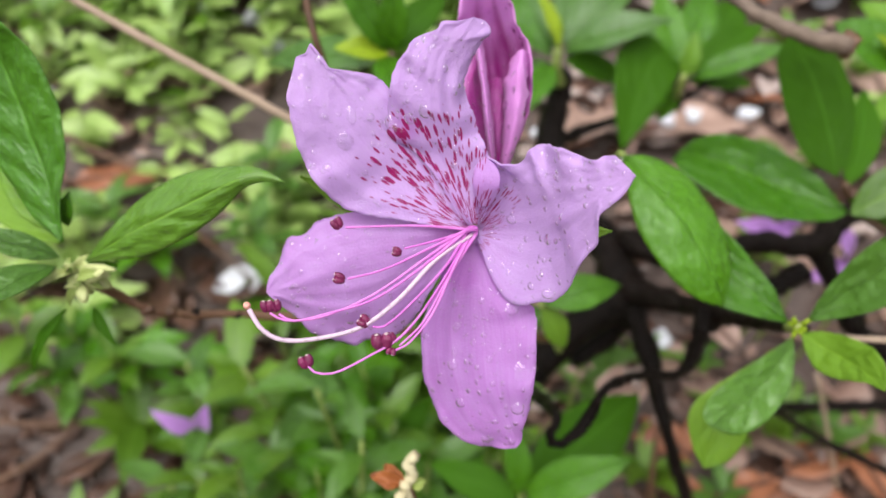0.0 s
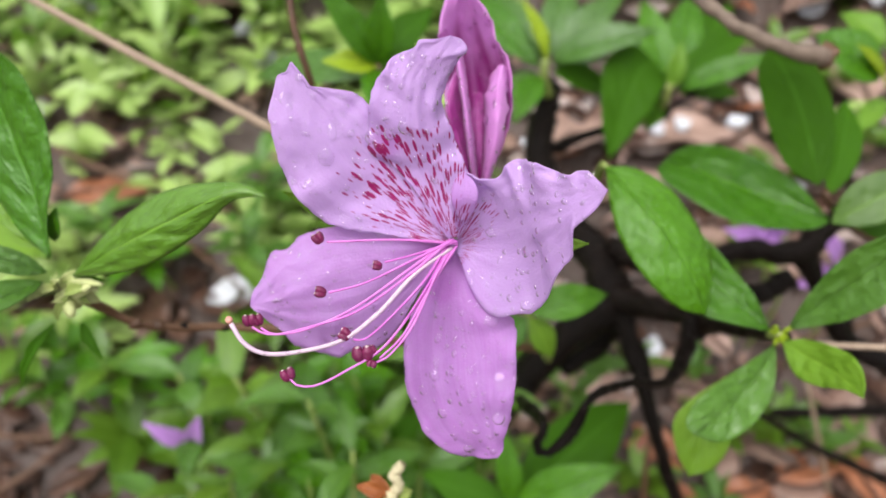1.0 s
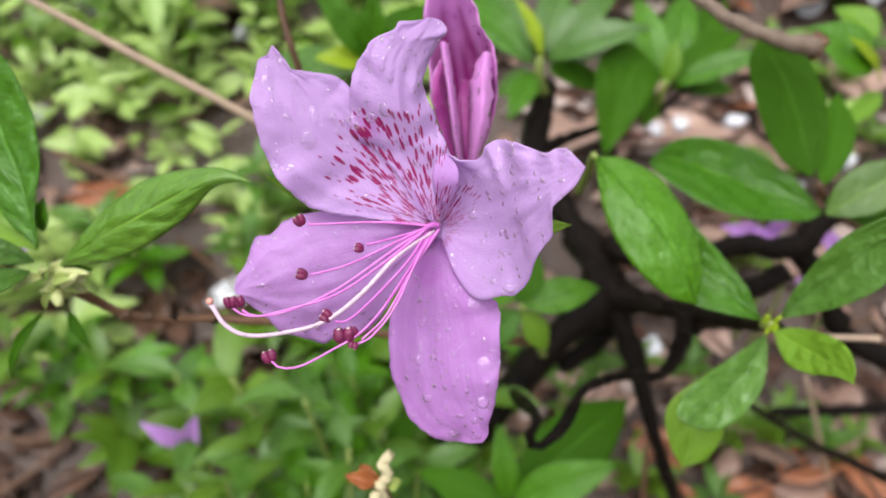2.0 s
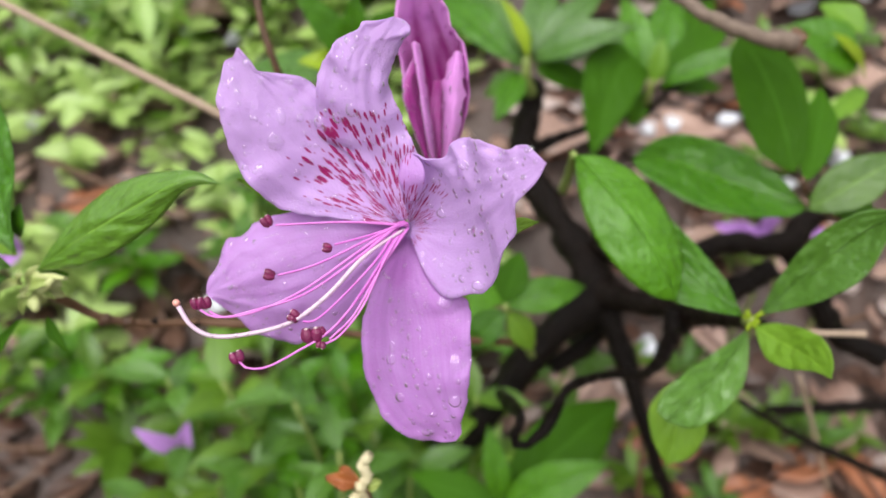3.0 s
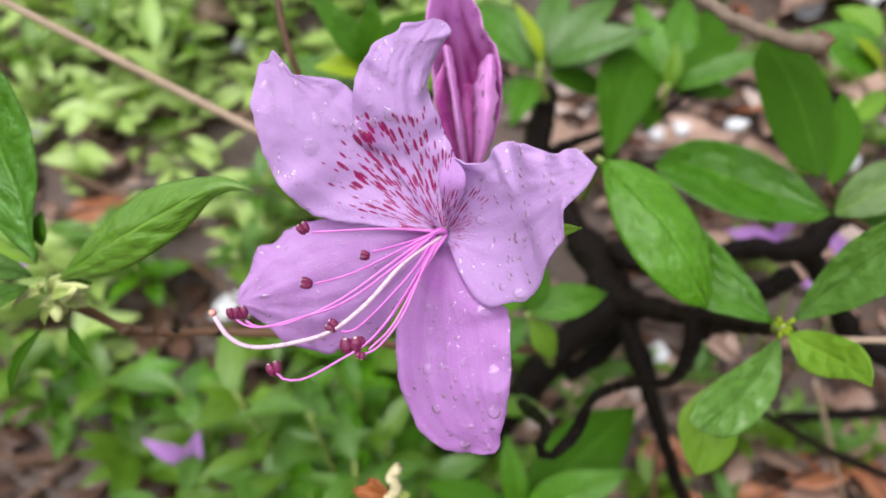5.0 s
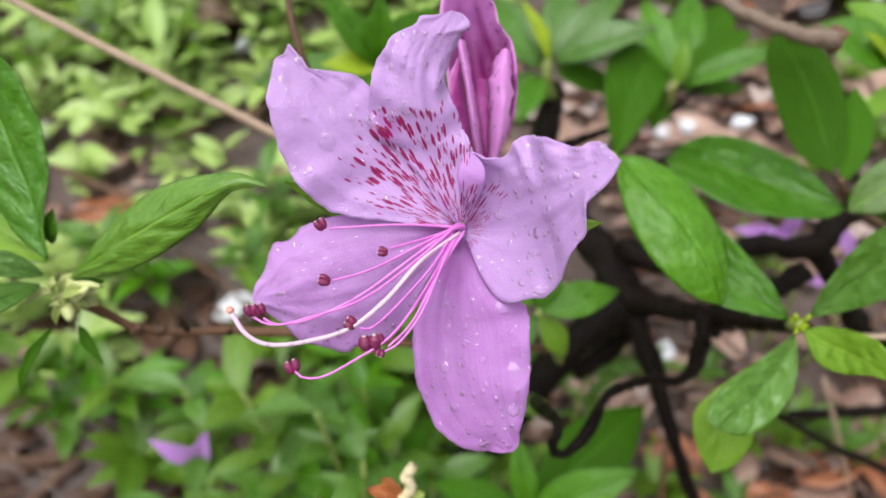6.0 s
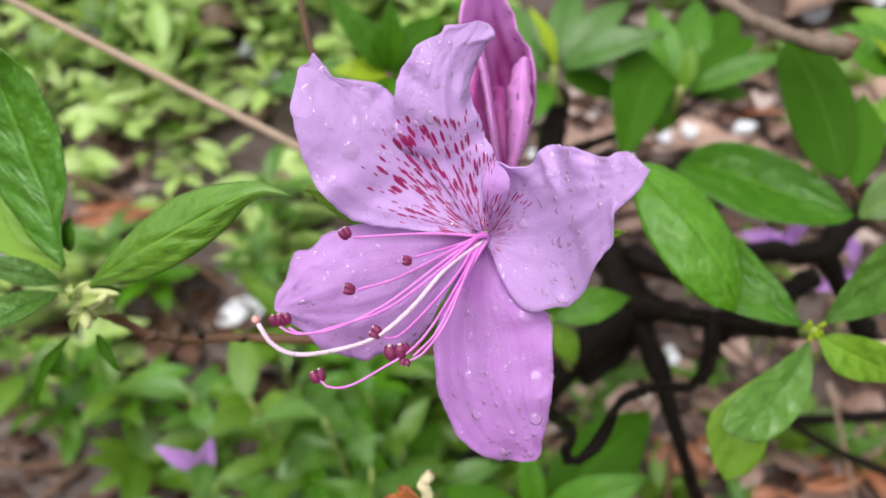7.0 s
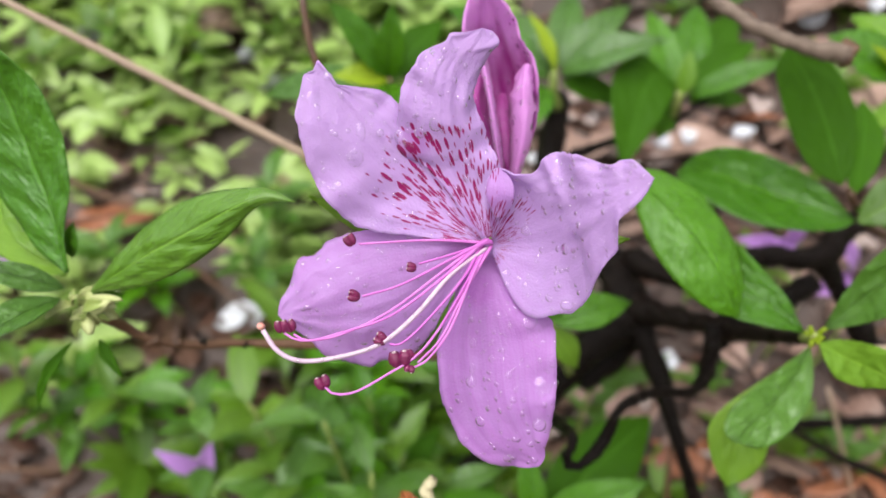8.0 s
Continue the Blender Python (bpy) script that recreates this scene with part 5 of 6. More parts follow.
    ways = [
        ([(-0.0047, 0.1108, 0.4690), (-0.0180, 0.1081, 0.4706)], (-0.0196, 0.1084, 0.4713), 0.0026, 0.00085),
        ([(-0.0004, 0.1100, 0.4664), (-0.0073, 0.1075, 0.4661)], (-0.0087, 0.1069, 0.4658), 0.0022, 0.0007),
        ([(-0.0021, 0.1083, 0.4658), (-0.0109, 0.1037, 0.4642), (-0.0175, 0.1014, 0.4638)], (-0.0190, 0.1011, 0.4642), 0.0026, 0.0008),
        ([(-0.0025, 0.1060, 0.4643), (-0.0123, 0.0990, 0.4612), (-0.0213, 0.0956, 0.4604), (-0.0267, 0.0942, 0.4601), (-0.0293, 0.0948, 0.4612)], (-0.0299, 0.0956, 0.4624), 0.0026, 0.0008),
        ([(-0.0030, 0.1065, 0.4648), (-0.0128, 0.0994, 0.4617), (-0.0217, 0.0953, 0.4601), (-0.0281, 0.0941, 0.4603), (-0.0308, 0.0946, 0.4617)], (-0.0313, 0.0953, 0.4626), 0.0026, 0.0009),
        ([(0.0006, 0.1059, 0.4633), (-0.0067, 0.0986, 0.4592), (-0.0107, 0.0954, 0.4576), (-0.0128, 0.0951, 0.4578)], (-0.0144, 0.0956, 0.4586), 0.0026, 0.0009),
        ([(0.0011, 0.1052, 0.4625), (-0.0051, 0.0964, 0.4578), (-0.0086, 0.0932, 0.4558)], (-0.0110, 0.0931, 0.4561), 0.0034, 0.0015),
        ([(0.0022, 0.1059, 0.4633), (-0.0019, 0.0980, 0.4584), (-0.0060, 0.0935, 0.4555), (-0.0086, 0.0921, 0.4548)], (-0.0094, 0.0918, 0.4548), 0.0016, 0.0007),
        ([(0.0001, 0.1036, 0.4611), (-0.0070, 0.0943, 0.4569), (-0.0136, 0.0909, 0.4543), (-0.0192, 0.0888, 0.4525), (-0.0227, 0.0886, 0.4526), (-0.0242, 0.0895, 0.4534)], (-0.0246, 0.0900, 0.4540), 0.0029, 0.0010),
        ([(0.0011, 0.1045, 0.4617), (-0.0036, 0.0969, 0.4573), (-0.0079, 0.0927, 0.4553)], (-0.0096, 0.0934, 0.4563), 0.0024, 0.0009)]
    TILTS = [(-0.5, 0.85), (-1.0, 0.25), (-0.95, 0.3), (-0.35, 0.95), (-0.1, 1.0), (-0.8, 0.6), (-0.1, 1.0), (-0.3, -1.0), (-0.35, 1.0), (-0.4, 0.8)]
    for k, (way, end, length, radius) in enumerate(ways):
        a = 0.63 * k
        foot = Vector(start) + Vector((math.cos(a) * 0.0010, 0.0012, math.sin(a) * 0.0010))
        stamen = part("stamen", tube([foot] + way, [0.00036, 0.00027, 0.00023, 0.00022], 28, 8), FILAMENT, root)
        across, rise = TILTS[k]
        axis = (Vector((across, 0.616 * rise, 0.788 * rise)) + Vector((0, -0.25, 0.2))).normalized()
        lay = axis.cross(TOWARDS).normalized()
        for turn in (1, -1):
            foot = Vector(end) - axis * length * 0.42 + lay * turn * radius * 0.20
            tip = Vector(end) + axis * length * 0.38 + lay * turn * radius * 0.60
            anther = part("anther", tube([foot, foot.lerp(tip, 0.3) + lay * turn * radius * 0.16, foot.lerp(tip, 0.75) + lay * turn * radius * 0.12, tip], [radius * 0.30, radius * 0.70, radius * 0.82, radius * 0.80, radius * 0.55], 14, 12, 0.12, k), ANTHER, stamen, "dark maroon anther lobe")
            part("pore", pellet(tip, axis, radius * 0.4, radius * 0.30, seg=10, rings=6, rough=0.3), PORE, anther, "pale pore at the tip")
    pistil = part("pistil", tube([(0.0057, 0.1127, 0.4655), (-0.0015, 0.1064, 0.4641), (-0.0082, 0.0996, 0.4604), (-0.0148, 0.0948, 0.4580), (-0.0227, 0.0922, 0.4576), (-0.0284, 0.0911, 0.4584), (-0.0319, 0.0917, 0.4605), (-0.0341, 0.0937, 0.4634)], [0.00035, 0.00042, 0.00045, 0.00045, 0.00042, 0.00042, 0.00042, 0.00045], 44, 10), STYLE, root, "white curved style")
    part("stigma", pellet((-0.0344, 0.0940, 0.4640), (0.0605, -0.0403, 0.4593), 0.0013, 0.0007), STIGMA, pistil, "reddish stigma knob")
    return petals


petals = make_flower()


def make_second_flower():
    root = thing("azalea_flower", (0.0154, 0.1565, 0.4482), "half-closed magenta azalea flower with rolled petals", "flower", "azalea flowers")
    def petal(left, middle, right, seed, mat, flush):
        petals.append(part("petal", loft(left, middle, right, 44, 24, 0.0027, seed, None, flush), mat, root, "", 0.0003))
    def middle(lo, hi, wide):
        return lambda s, t: soft(lo - 0.1, lo, s) * soft(hi + 0.16, hi - 0.12, s + 0.07 * math.sin(17 * t)) * soft(wide, wide * 0.5, abs(t - 0.5)) * (0.85 + 0.2 * math.sin(31 * t + 8 * s))
    petal([(0.0119, 0.1485, 0.4582), (0.0073, 0.1558, 0.4694), (0.0045, 0.1603, 0.4802), (0.0037, 0.1648, 0.4893), (0.0053, 0.1674, 0.4962), (0.0092, 0.1694, 0.4987)],
          [(0.0137, 0.1538, 0.4549), (0.0139, 0.1708, 0.4681), (0.0120, 0.1735, 0.4819), (0.0104, 0.1714, 0.4910), (0.0092, 0.1694, 0.4987)],
          [(0.0145, 0.1476, 0.4588), (0.0193, 0.1522, 0.4698), (0.0204, 0.1574, 0.4816), (0.0168, 0.1619, 0.4891), (0.0136, 0.1656, 0.4955), (0.0092, 0.1694, 0.4987)], 11, PETAL_DEEP, middle(0.1, 0.67, 0.60))
    petal([(0.0112, 0.1454, 0.4594), (0.0096, 0.1495, 0.4697), (0.0086, 0.1547, 0.4772), (0.0071, 0.1622, 0.4843)],
          [(0.0118, 0.1436, 0.4604), (0.0103, 0.1467, 0.4713), (0.0093, 0.1517, 0.4785), (0.0080, 0.1607, 0.4858)],
          [(0.0127, 0.1454, 0.4594), (0.0117, 0.1505, 0.4693), (0.0106, 0.1556, 0.4767), (0.0094, 0.1631, 0.4839)], 12, PETAL_DEEP, lambda s, t: 0.15 * soft(0.6, 0.1, s) + 0.25 * soft(0.25, 0.5, abs(t - 0.5)))
    petal([(0.0131, 0.1454, 0.4594), (0.0140, 0.1506, 0.4678), (0.0140, 0.1562, 0.4750), (0.0164, 0.1611, 0.4812)],
          [(0.0139, 0.1436, 0.4604), (0.0159, 0.1467, 0.4713), (0.0163, 0.1517, 0.4785), (0.0178, 0.1581, 0.4842)],
          [(0.0149, 0.1444, 0.4599), (0.0184, 0.1482, 0.4697), (0.0193, 0.1529, 0.4766), (0.0195, 0.1596, 0.4826)], 13, PETAL_DEEP, lambda s, t: 0.15 * soft(0.6, 0.1, s) + 0.5 * soft(0.25, 0.0, t))
    petal([(0.0108, 0.1471, 0.4582), (0.0064, 0.1517, 0.4693), (0.0047, 0.1561, 0.4765), (0.0072, 0.1621, 0.4808)],
          [(0.0115, 0.1462, 0.4588), (0.0076, 0.1508, 0.4697), (0.0063, 0.1543, 0.4759), (0.0079, 0.1623, 0.4810)],
          [(0.0123, 0.1471, 0.4582), (0.0101, 0.1536, 0.4683), (0.0085, 0.1572, 0.4746), (0.0088, 0.1631, 0.4804)], 14, PETAL_DEEP, lambda s, t: 0.8 * soft(0.0, 0.3, t))
    petal([(0.0120, 0.1489, 0.4571), (0.0114, 0.1534, 0.4646), (0.0111, 0.1576, 0.4700), (0.0121, 0.1647, 0.4739)],
          [(0.0132, 0.1471, 0.4582), (0.0131, 0.1507, 0.4662), (0.0130, 0.1557, 0.4709), (0.0132, 0.1639, 0.4747)],
          [(0.0144, 0.1489, 0.4571), (0.0152, 0.1534, 0.4646), (0.0150, 0.1576, 0.4700), (0.0143, 0.1647, 0.4739)], 15, PETAL_DEEP, lambda s, t: 0.75)
    part("corolla_tube", tube([(0.0134, 0.1510, 0.4598), (0.0139, 0.1512, 0.4549), (0.0154, 0.1560, 0.4476)], [0.0022, 0.0018, 0.0013], 10, 12, 0.05, cap=False), PETAL_DEEP, root)
    part("calyx", tube([(0.0150, 0.1548, 0.4494), (0.0159, 0.1582, 0.4453), (0.0189, 0.1709, 0.4292), (0.0260, 0.1925, 0.3974)], [0.0016, 0.0012, 0.0008, 0.0009], 12, 8, 0.1), STEM_GREEN, root, "green calyx and stalk")


make_second_flower()
for tip, base, w in (((0.0318, 0.1097, 0.4686), (0.0253, 0.1190, 0.4587), 0.0042), ((-0.0296, 0.1275, 0.4695), (-0.0185, 0.1349, 0.4546), 0.0040)):
    bract = thing("azalea_bract", base, "small pointed yellow-green leaf behind the flower", "leaf")
    leaf(bract, base, tip, w, mat=LEAF_YOUNG, bend=0.05)


# ---- rain drops ----
def drop(at, normal, r, tall=0.5, long=1.0, bm=None, seg=10, slump=0.0, rings=4):
    """A bead of water: a dome that meets the surface along its rim, sagging towards its lower end."""
    bm = bm or bmesh.new()
    normal = Vector(normal).normalized()
    at = Vector(at) - normal * r * (0.05 if r < 0.0014 else 0.10)
    down = Vector((0, 0, -1)) - normal * -normal.z
    down = down.normalized() if down.length > 1e-3 else normal.orthogonal().normalized()
    side = normal.cross(down)
    wob = [1 + 0.07 * noise.noise(Vector((2.0 * math.cos(6.283 * j / seg), 2.0 * math.sin(6.283 * j / seg), at.x * 4000))) for j in range(seg)]
    top = bm.verts.new(at + normal * r * tall + down * r * long * slump)
    lines = []
    for i in range(1, rings + 1):
        a = 0.5 * math.pi * i / rings
        h, w = math.cos(a) ** 0.8 * r * tall if i < rings else 0.0, math.sin(a) * r
        shift = down * r * long * slump * h / (r * tall)
        lines.append([bm.verts.new(at + shift + normal * h + side * w * wob[j] * math.cos(2 * math.pi * j / seg) + down * w * wob[j] * long * math.sin(2 * math.pi * j / seg)) for j in range(seg)])
    for a, b in zip(lines, lines[1:]):
        for j in range(seg):
            bm.faces.new((a[j], b[j], b[(j + 1) % seg], a[(j + 1) % seg]))
    for j in range(seg):
        bm.faces.new((top, lines[0][j], lines[0][(j + 1) % seg]))
    return bm


def make_drops():
    eye = Vector((0, 0, EYE))
    spots = []
    for ob in petals:
        at = ORIGIN[ob]
        for f in ob.data.polygons:
            c = f.center + at
            n = f.normal if f.normal.dot(eye - c) > 0 else -f.normal
            spots.append((c, n.copy(), f.area))
    def beads(places):
        for x, y, z, r, long in places:
            p = Vector((x, y, z))
            c, n, _ = min(spots, key=lambda q: (q[0] - p).length_squared)
            ob = part("water_drop", drop(p - n * (p - c).dot(n), n, r, 0.44 if r < 0.0014 else 0.2, long, seg=24, slump=0.2, rings=7), WATER, None)
            tagged(ob, "clear rain drop resting on a lilac petal", "water drop", "large rain drops")
    beads([(-0.0257, 0.1263, 0.4913, 0.00148, 1.0), (-0.0188, 0.1223, 0.4807, 0.00163, 1.1), (-0.0162, 0.1191, 0.4685, 0.00146, 0.9), (-0.0175, 0.1249, 0.4850, 0.00086, 2.2), (-0.0230, 0.1283, 0.4946, 0.00095, 0.8), (-0.0208, 0.1271, 0.4913, 0.00064, 1.0), (-0.0153, 0.1284, 0.4904, 0.00054, 1.0), (-0.0155, 0.1268, 0.4874, 0.00054, 1.0), (-0.0139, 0.1251, 0.4843, 0.00076, 1.0), (-0.0153, 0.1256, 0.4859, 0.00032, 1.0), (-0.0192, 0.1267, 0.4894, 0.00032, 1.0), (-0.0129, 0.1264, 0.4858, 0.00043, 1.0), (-0.0250, 0.1242, 0.4881, 0.00042, 1.0), (-0.0280, 0.1236, 0.4875, 0.00042, 1.0), (-0.0248, 0.1212, 0.4789, 0.00054, 1.0), (-0.0223, 0.1200, 0.4764, 0.00087, 0.9), (-0.0253, 0.1204, 0.4763, 0.00066, 1.0), (-0.0229, 0.1237, 0.4854, 0.00054, 1.0), (-0.0199, 0.1278, 0.4925, 0.00042, 1.0), (-0.0271, 0.1226, 0.4848, 0.00032, 1.0)])
    beads([(-0.0034, 0.1227, 0.4868, 0.00127, 1.1), (-0.0064, 0.1236, 0.4849, 0.00118, 1.0), (-0.0102, 0.1246, 0.4837, 0.00108, 1.2), (-0.0014, 0.1262, 0.4996, 0.00051, 1.0), (-0.0058, 0.1256, 0.4938, 0.00063, 1.0), (-0.0037, 0.1244, 0.4945, 0.00052, 1.0), (0.0004, 0.1248, 0.4944, 0.00062, 1.2), (-0.0032, 0.1250, 0.4962, 0.00041, 1.0), (0.0003, 0.1223, 0.4801, 0.00065, 1.2), (0.0023, 0.1220, 0.4794, 0.00065, 1.0), (0.0024, 0.1213, 0.4756, 0.00055, 1.2), (0.0010, 0.1227, 0.4859, 0.00053, 1.2), (0.0022, 0.1234, 0.4902, 0.00042, 1.0), (-0.0054, 0.1259, 0.4963, 0.00031, 1.0), (-0.0025, 0.1238, 0.4928, 0.00031, 1.0), (0.0030, 0.1226, 0.4828, 0.00043, 1.0), (0.0061, 0.1228, 0.4807, 0.00054, 1.0), (-0.0041, 0.1238, 0.4906, 0.00031, 1.0)])
    beads([(0.0133, 0.1143, 0.4681, 0.00110, 0.9), (0.0094, 0.1116, 0.4602, 0.00089, 1.0), (0.0118, 0.1107, 0.4594, 0.00056, 1.0), (0.0113, 0.1084, 0.4544, 0.00090, 1.1), (0.0170, 0.1058, 0.4582, 0.00087, 0.8), (0.0201, 0.1037, 0.4582, 0.00129, 0.8), (0.0196, 0.1077, 0.4683, 0.00105, 1.2), (0.0223, 0.1038, 0.4821, 0.00048, 1.0), (0.0246, 0.1017, 0.4836, 0.00076, 0.7), (0.0207, 0.1061, 0.4769, 0.00040, 1.0), (0.0188, 0.1092, 0.4740, 0.00052, 1.0), (0.0159, 0.1124, 0.4743, 0.00053, 1.0), (0.0199, 0.1083, 0.4825, 0.00040, 1.0), (0.0152, 0.1113, 0.4635, 0.00055, 1.6), (0.0096, 0.1102, 0.4586, 0.00067, 1.0), (0.0129, 0.1096, 0.4586, 0.00056, 1.2), (0.0165, 0.1086, 0.4611, 0.00044, 1.0), (0.0184, 0.1077, 0.4640, 0.00043, 1.0), (0.0203, 0.1061, 0.4646, 0.00043, 1.0), (0.0185, 0.1056, 0.4605, 0.00054, 1.0)])
    beads([(0.0226, 0.1050, 0.4851, 0.00038, 1.0), (0.0244, 0.1034, 0.4874, 0.00047, 0.6), (0.0257, 0.1020, 0.4868, 0.00037, 1.0), (0.0135, 0.1083, 0.4571, 0.00044, 1.0), (0.0155, 0.1073, 0.4579, 0.00044, 1.0), (0.0219, 0.1035, 0.4612, 0.00053, 1.0), (0.0223, 0.1037, 0.4678, 0.00041, 1.0), (0.0250, 0.0993, 0.4738, 0.00039, 1.0), (0.0210, 0.1056, 0.4677, 0.00031, 1.0), (0.0176, 0.1045, 0.4567, 0.00044, 1.0), (0.0277, 0.1009, 0.4876, 0.00037, 1.0), (0.0178, 0.1107, 0.4816, 0.00030, 1.0), (0.0134, 0.1149, 0.4765, 0.00042, 1.0)])
    beads([(0.0022, 0.1033, 0.4395, 0.00105, 1.2), (0.0153, 0.0991, 0.4419, 0.00237, 1.0), (0.0028, 0.1068, 0.4465, 0.00081, 1.3), (0.0062, 0.1037, 0.4452, 0.00068, 1.3), (0.0024, 0.1040, 0.4422, 0.00058, 2.0), (0.0077, 0.1075, 0.4530, 0.00068, 1.0), (0.0097, 0.1058, 0.4515, 0.00056, 1.0), (0.0036, 0.1076, 0.4486, 0.00046, 1.0), (0.0067, 0.1062, 0.4499, 0.00045, 1.0), (0.0093, 0.1008, 0.4434, 0.00068, 1.3), (0.0100, 0.0979, 0.4394, 0.00068, 1.0), (0.0120, 0.0978, 0.4395, 0.00057, 1.0), (0.0036, 0.0981, 0.4333, 0.00105, 1.0), (0.0007, 0.0979, 0.4281, 0.00059, 1.0), (0.0150, 0.0952, 0.4350, 0.00137, 1.0), (0.0141, 0.0928, 0.4274, 0.00070, 1.0), (0.0082, 0.1028, 0.4456, 0.00045, 1.0), (0.0137, 0.1061, 0.4523, 0.00146, 1.0), (0.0069, 0.1003, 0.4415, 0.00057, 1.0), (0.0162, 0.1040, 0.4489, 0.00045, 1.0)])
    beads([(0.0153, 0.1018, 0.4464, 0.00034, 1.0), (0.0131, 0.1027, 0.4471, 0.00034, 1.0), (0.0105, 0.0948, 0.4315, 0.00092, 0.6), (0.0089, 0.0942, 0.4266, 0.00094, 0.9), (0.0053, 0.0988, 0.4364, 0.00046, 1.0), (0.0127, 0.0958, 0.4347, 0.00046, 1.0), (0.0076, 0.0960, 0.4327, 0.00046, 1.0), (0.0114, 0.1017, 0.4449, 0.00034, 1.0), (0.0047, 0.1020, 0.4413, 0.00046, 1.4), (0.0134, 0.0941, 0.4306, 0.00081, 0.7), (0.0063, 0.0952, 0.4286, 0.00047, 1.0), (0.0019, 0.1002, 0.4347, 0.00035, 1.0)])
    beads([(-0.0316, 0.1135, 0.4537, 0.00058, 0.7), (-0.0302, 0.1125, 0.4525, 0.00093, 0.5), (-0.0309, 0.1118, 0.4502, 0.00058, 1.0), (-0.0276, 0.1120, 0.4497, 0.00059, 1.2), (-0.0279, 0.1193, 0.4596, 0.00070, 1.0), (-0.0211, 0.1188, 0.4610, 0.00035, 1.0), (-0.0212, 0.1160, 0.4581, 0.00046, 1.0), (-0.0184, 0.1176, 0.4598, 0.00035, 1.0), (-0.0199, 0.1152, 0.4572, 0.00046, 1.0), (-0.0259, 0.1147, 0.4561, 0.00046, 1.0), (-0.0321, 0.1142, 0.4551, 0.00046, 1.0), (-0.0292, 0.1141, 0.4551, 0.00035, 1.0), (-0.0149, 0.1187, 0.4611, 0.00046, 1.0), (-0.0239, 0.1167, 0.4590, 0.00035, 1.0), (-0.0227, 0.1123, 0.4505, 0.00035, 1.0), (-0.0169, 0.1126, 0.4503, 0.00035, 1.0)])
    beads([(0.0095, 0.1519, 0.4685, 0.00066, 1.0), (0.0187, 0.1637, 0.4830, 0.00066, 1.0), (0.0163, 0.1543, 0.4804, 0.00051, 1.0), (0.0162, 0.1515, 0.4778, 0.00064, 1.0), (0.0157, 0.1449, 0.4650, 0.00052, 1.0), (0.0165, 0.1458, 0.4682, 0.00039, 1.0), (0.0093, 0.1653, 0.4691, 0.00056, 1.0), (0.0188, 0.1557, 0.4809, 0.00039, 1.0), (0.0119, 0.1595, 0.4720, 0.00041, 1.0)])
    r = random.Random(21)
    bm = bmesh.new()
    weights = [q[2] for q in spots]
    for c, n, _ in r.choices(spots, weights, k=1300):
        drop(c, n, 0.00013 + 0.00050 * r.random() ** 2.6, r.uniform(0.38, 0.6), r.uniform(0.8, 1.3), bm)
    for p in spline([(-0.0015, 0.1064, 0.4641), (-0.0082, 0.0996, 0.4604), (-0.0148, 0.0948, 0.4580), (-0.0227, 0.0922, 0.4576), (-0.0284, 0.0911, 0.4584)], 16):
        if r.random() < 0.7:
            drop(p + Vector((0, -0.0002, 0.00032)), (0, -0.6, 0.8), r.uniform(0.0002, 0.00045), 0.9, 1.0, bm)
    ob = part("rain_beads", bm, WATER, None)
    tagged(ob, "fine clear rain beads scattered over the petals", "water drops", "", "stuff")


make_drops()


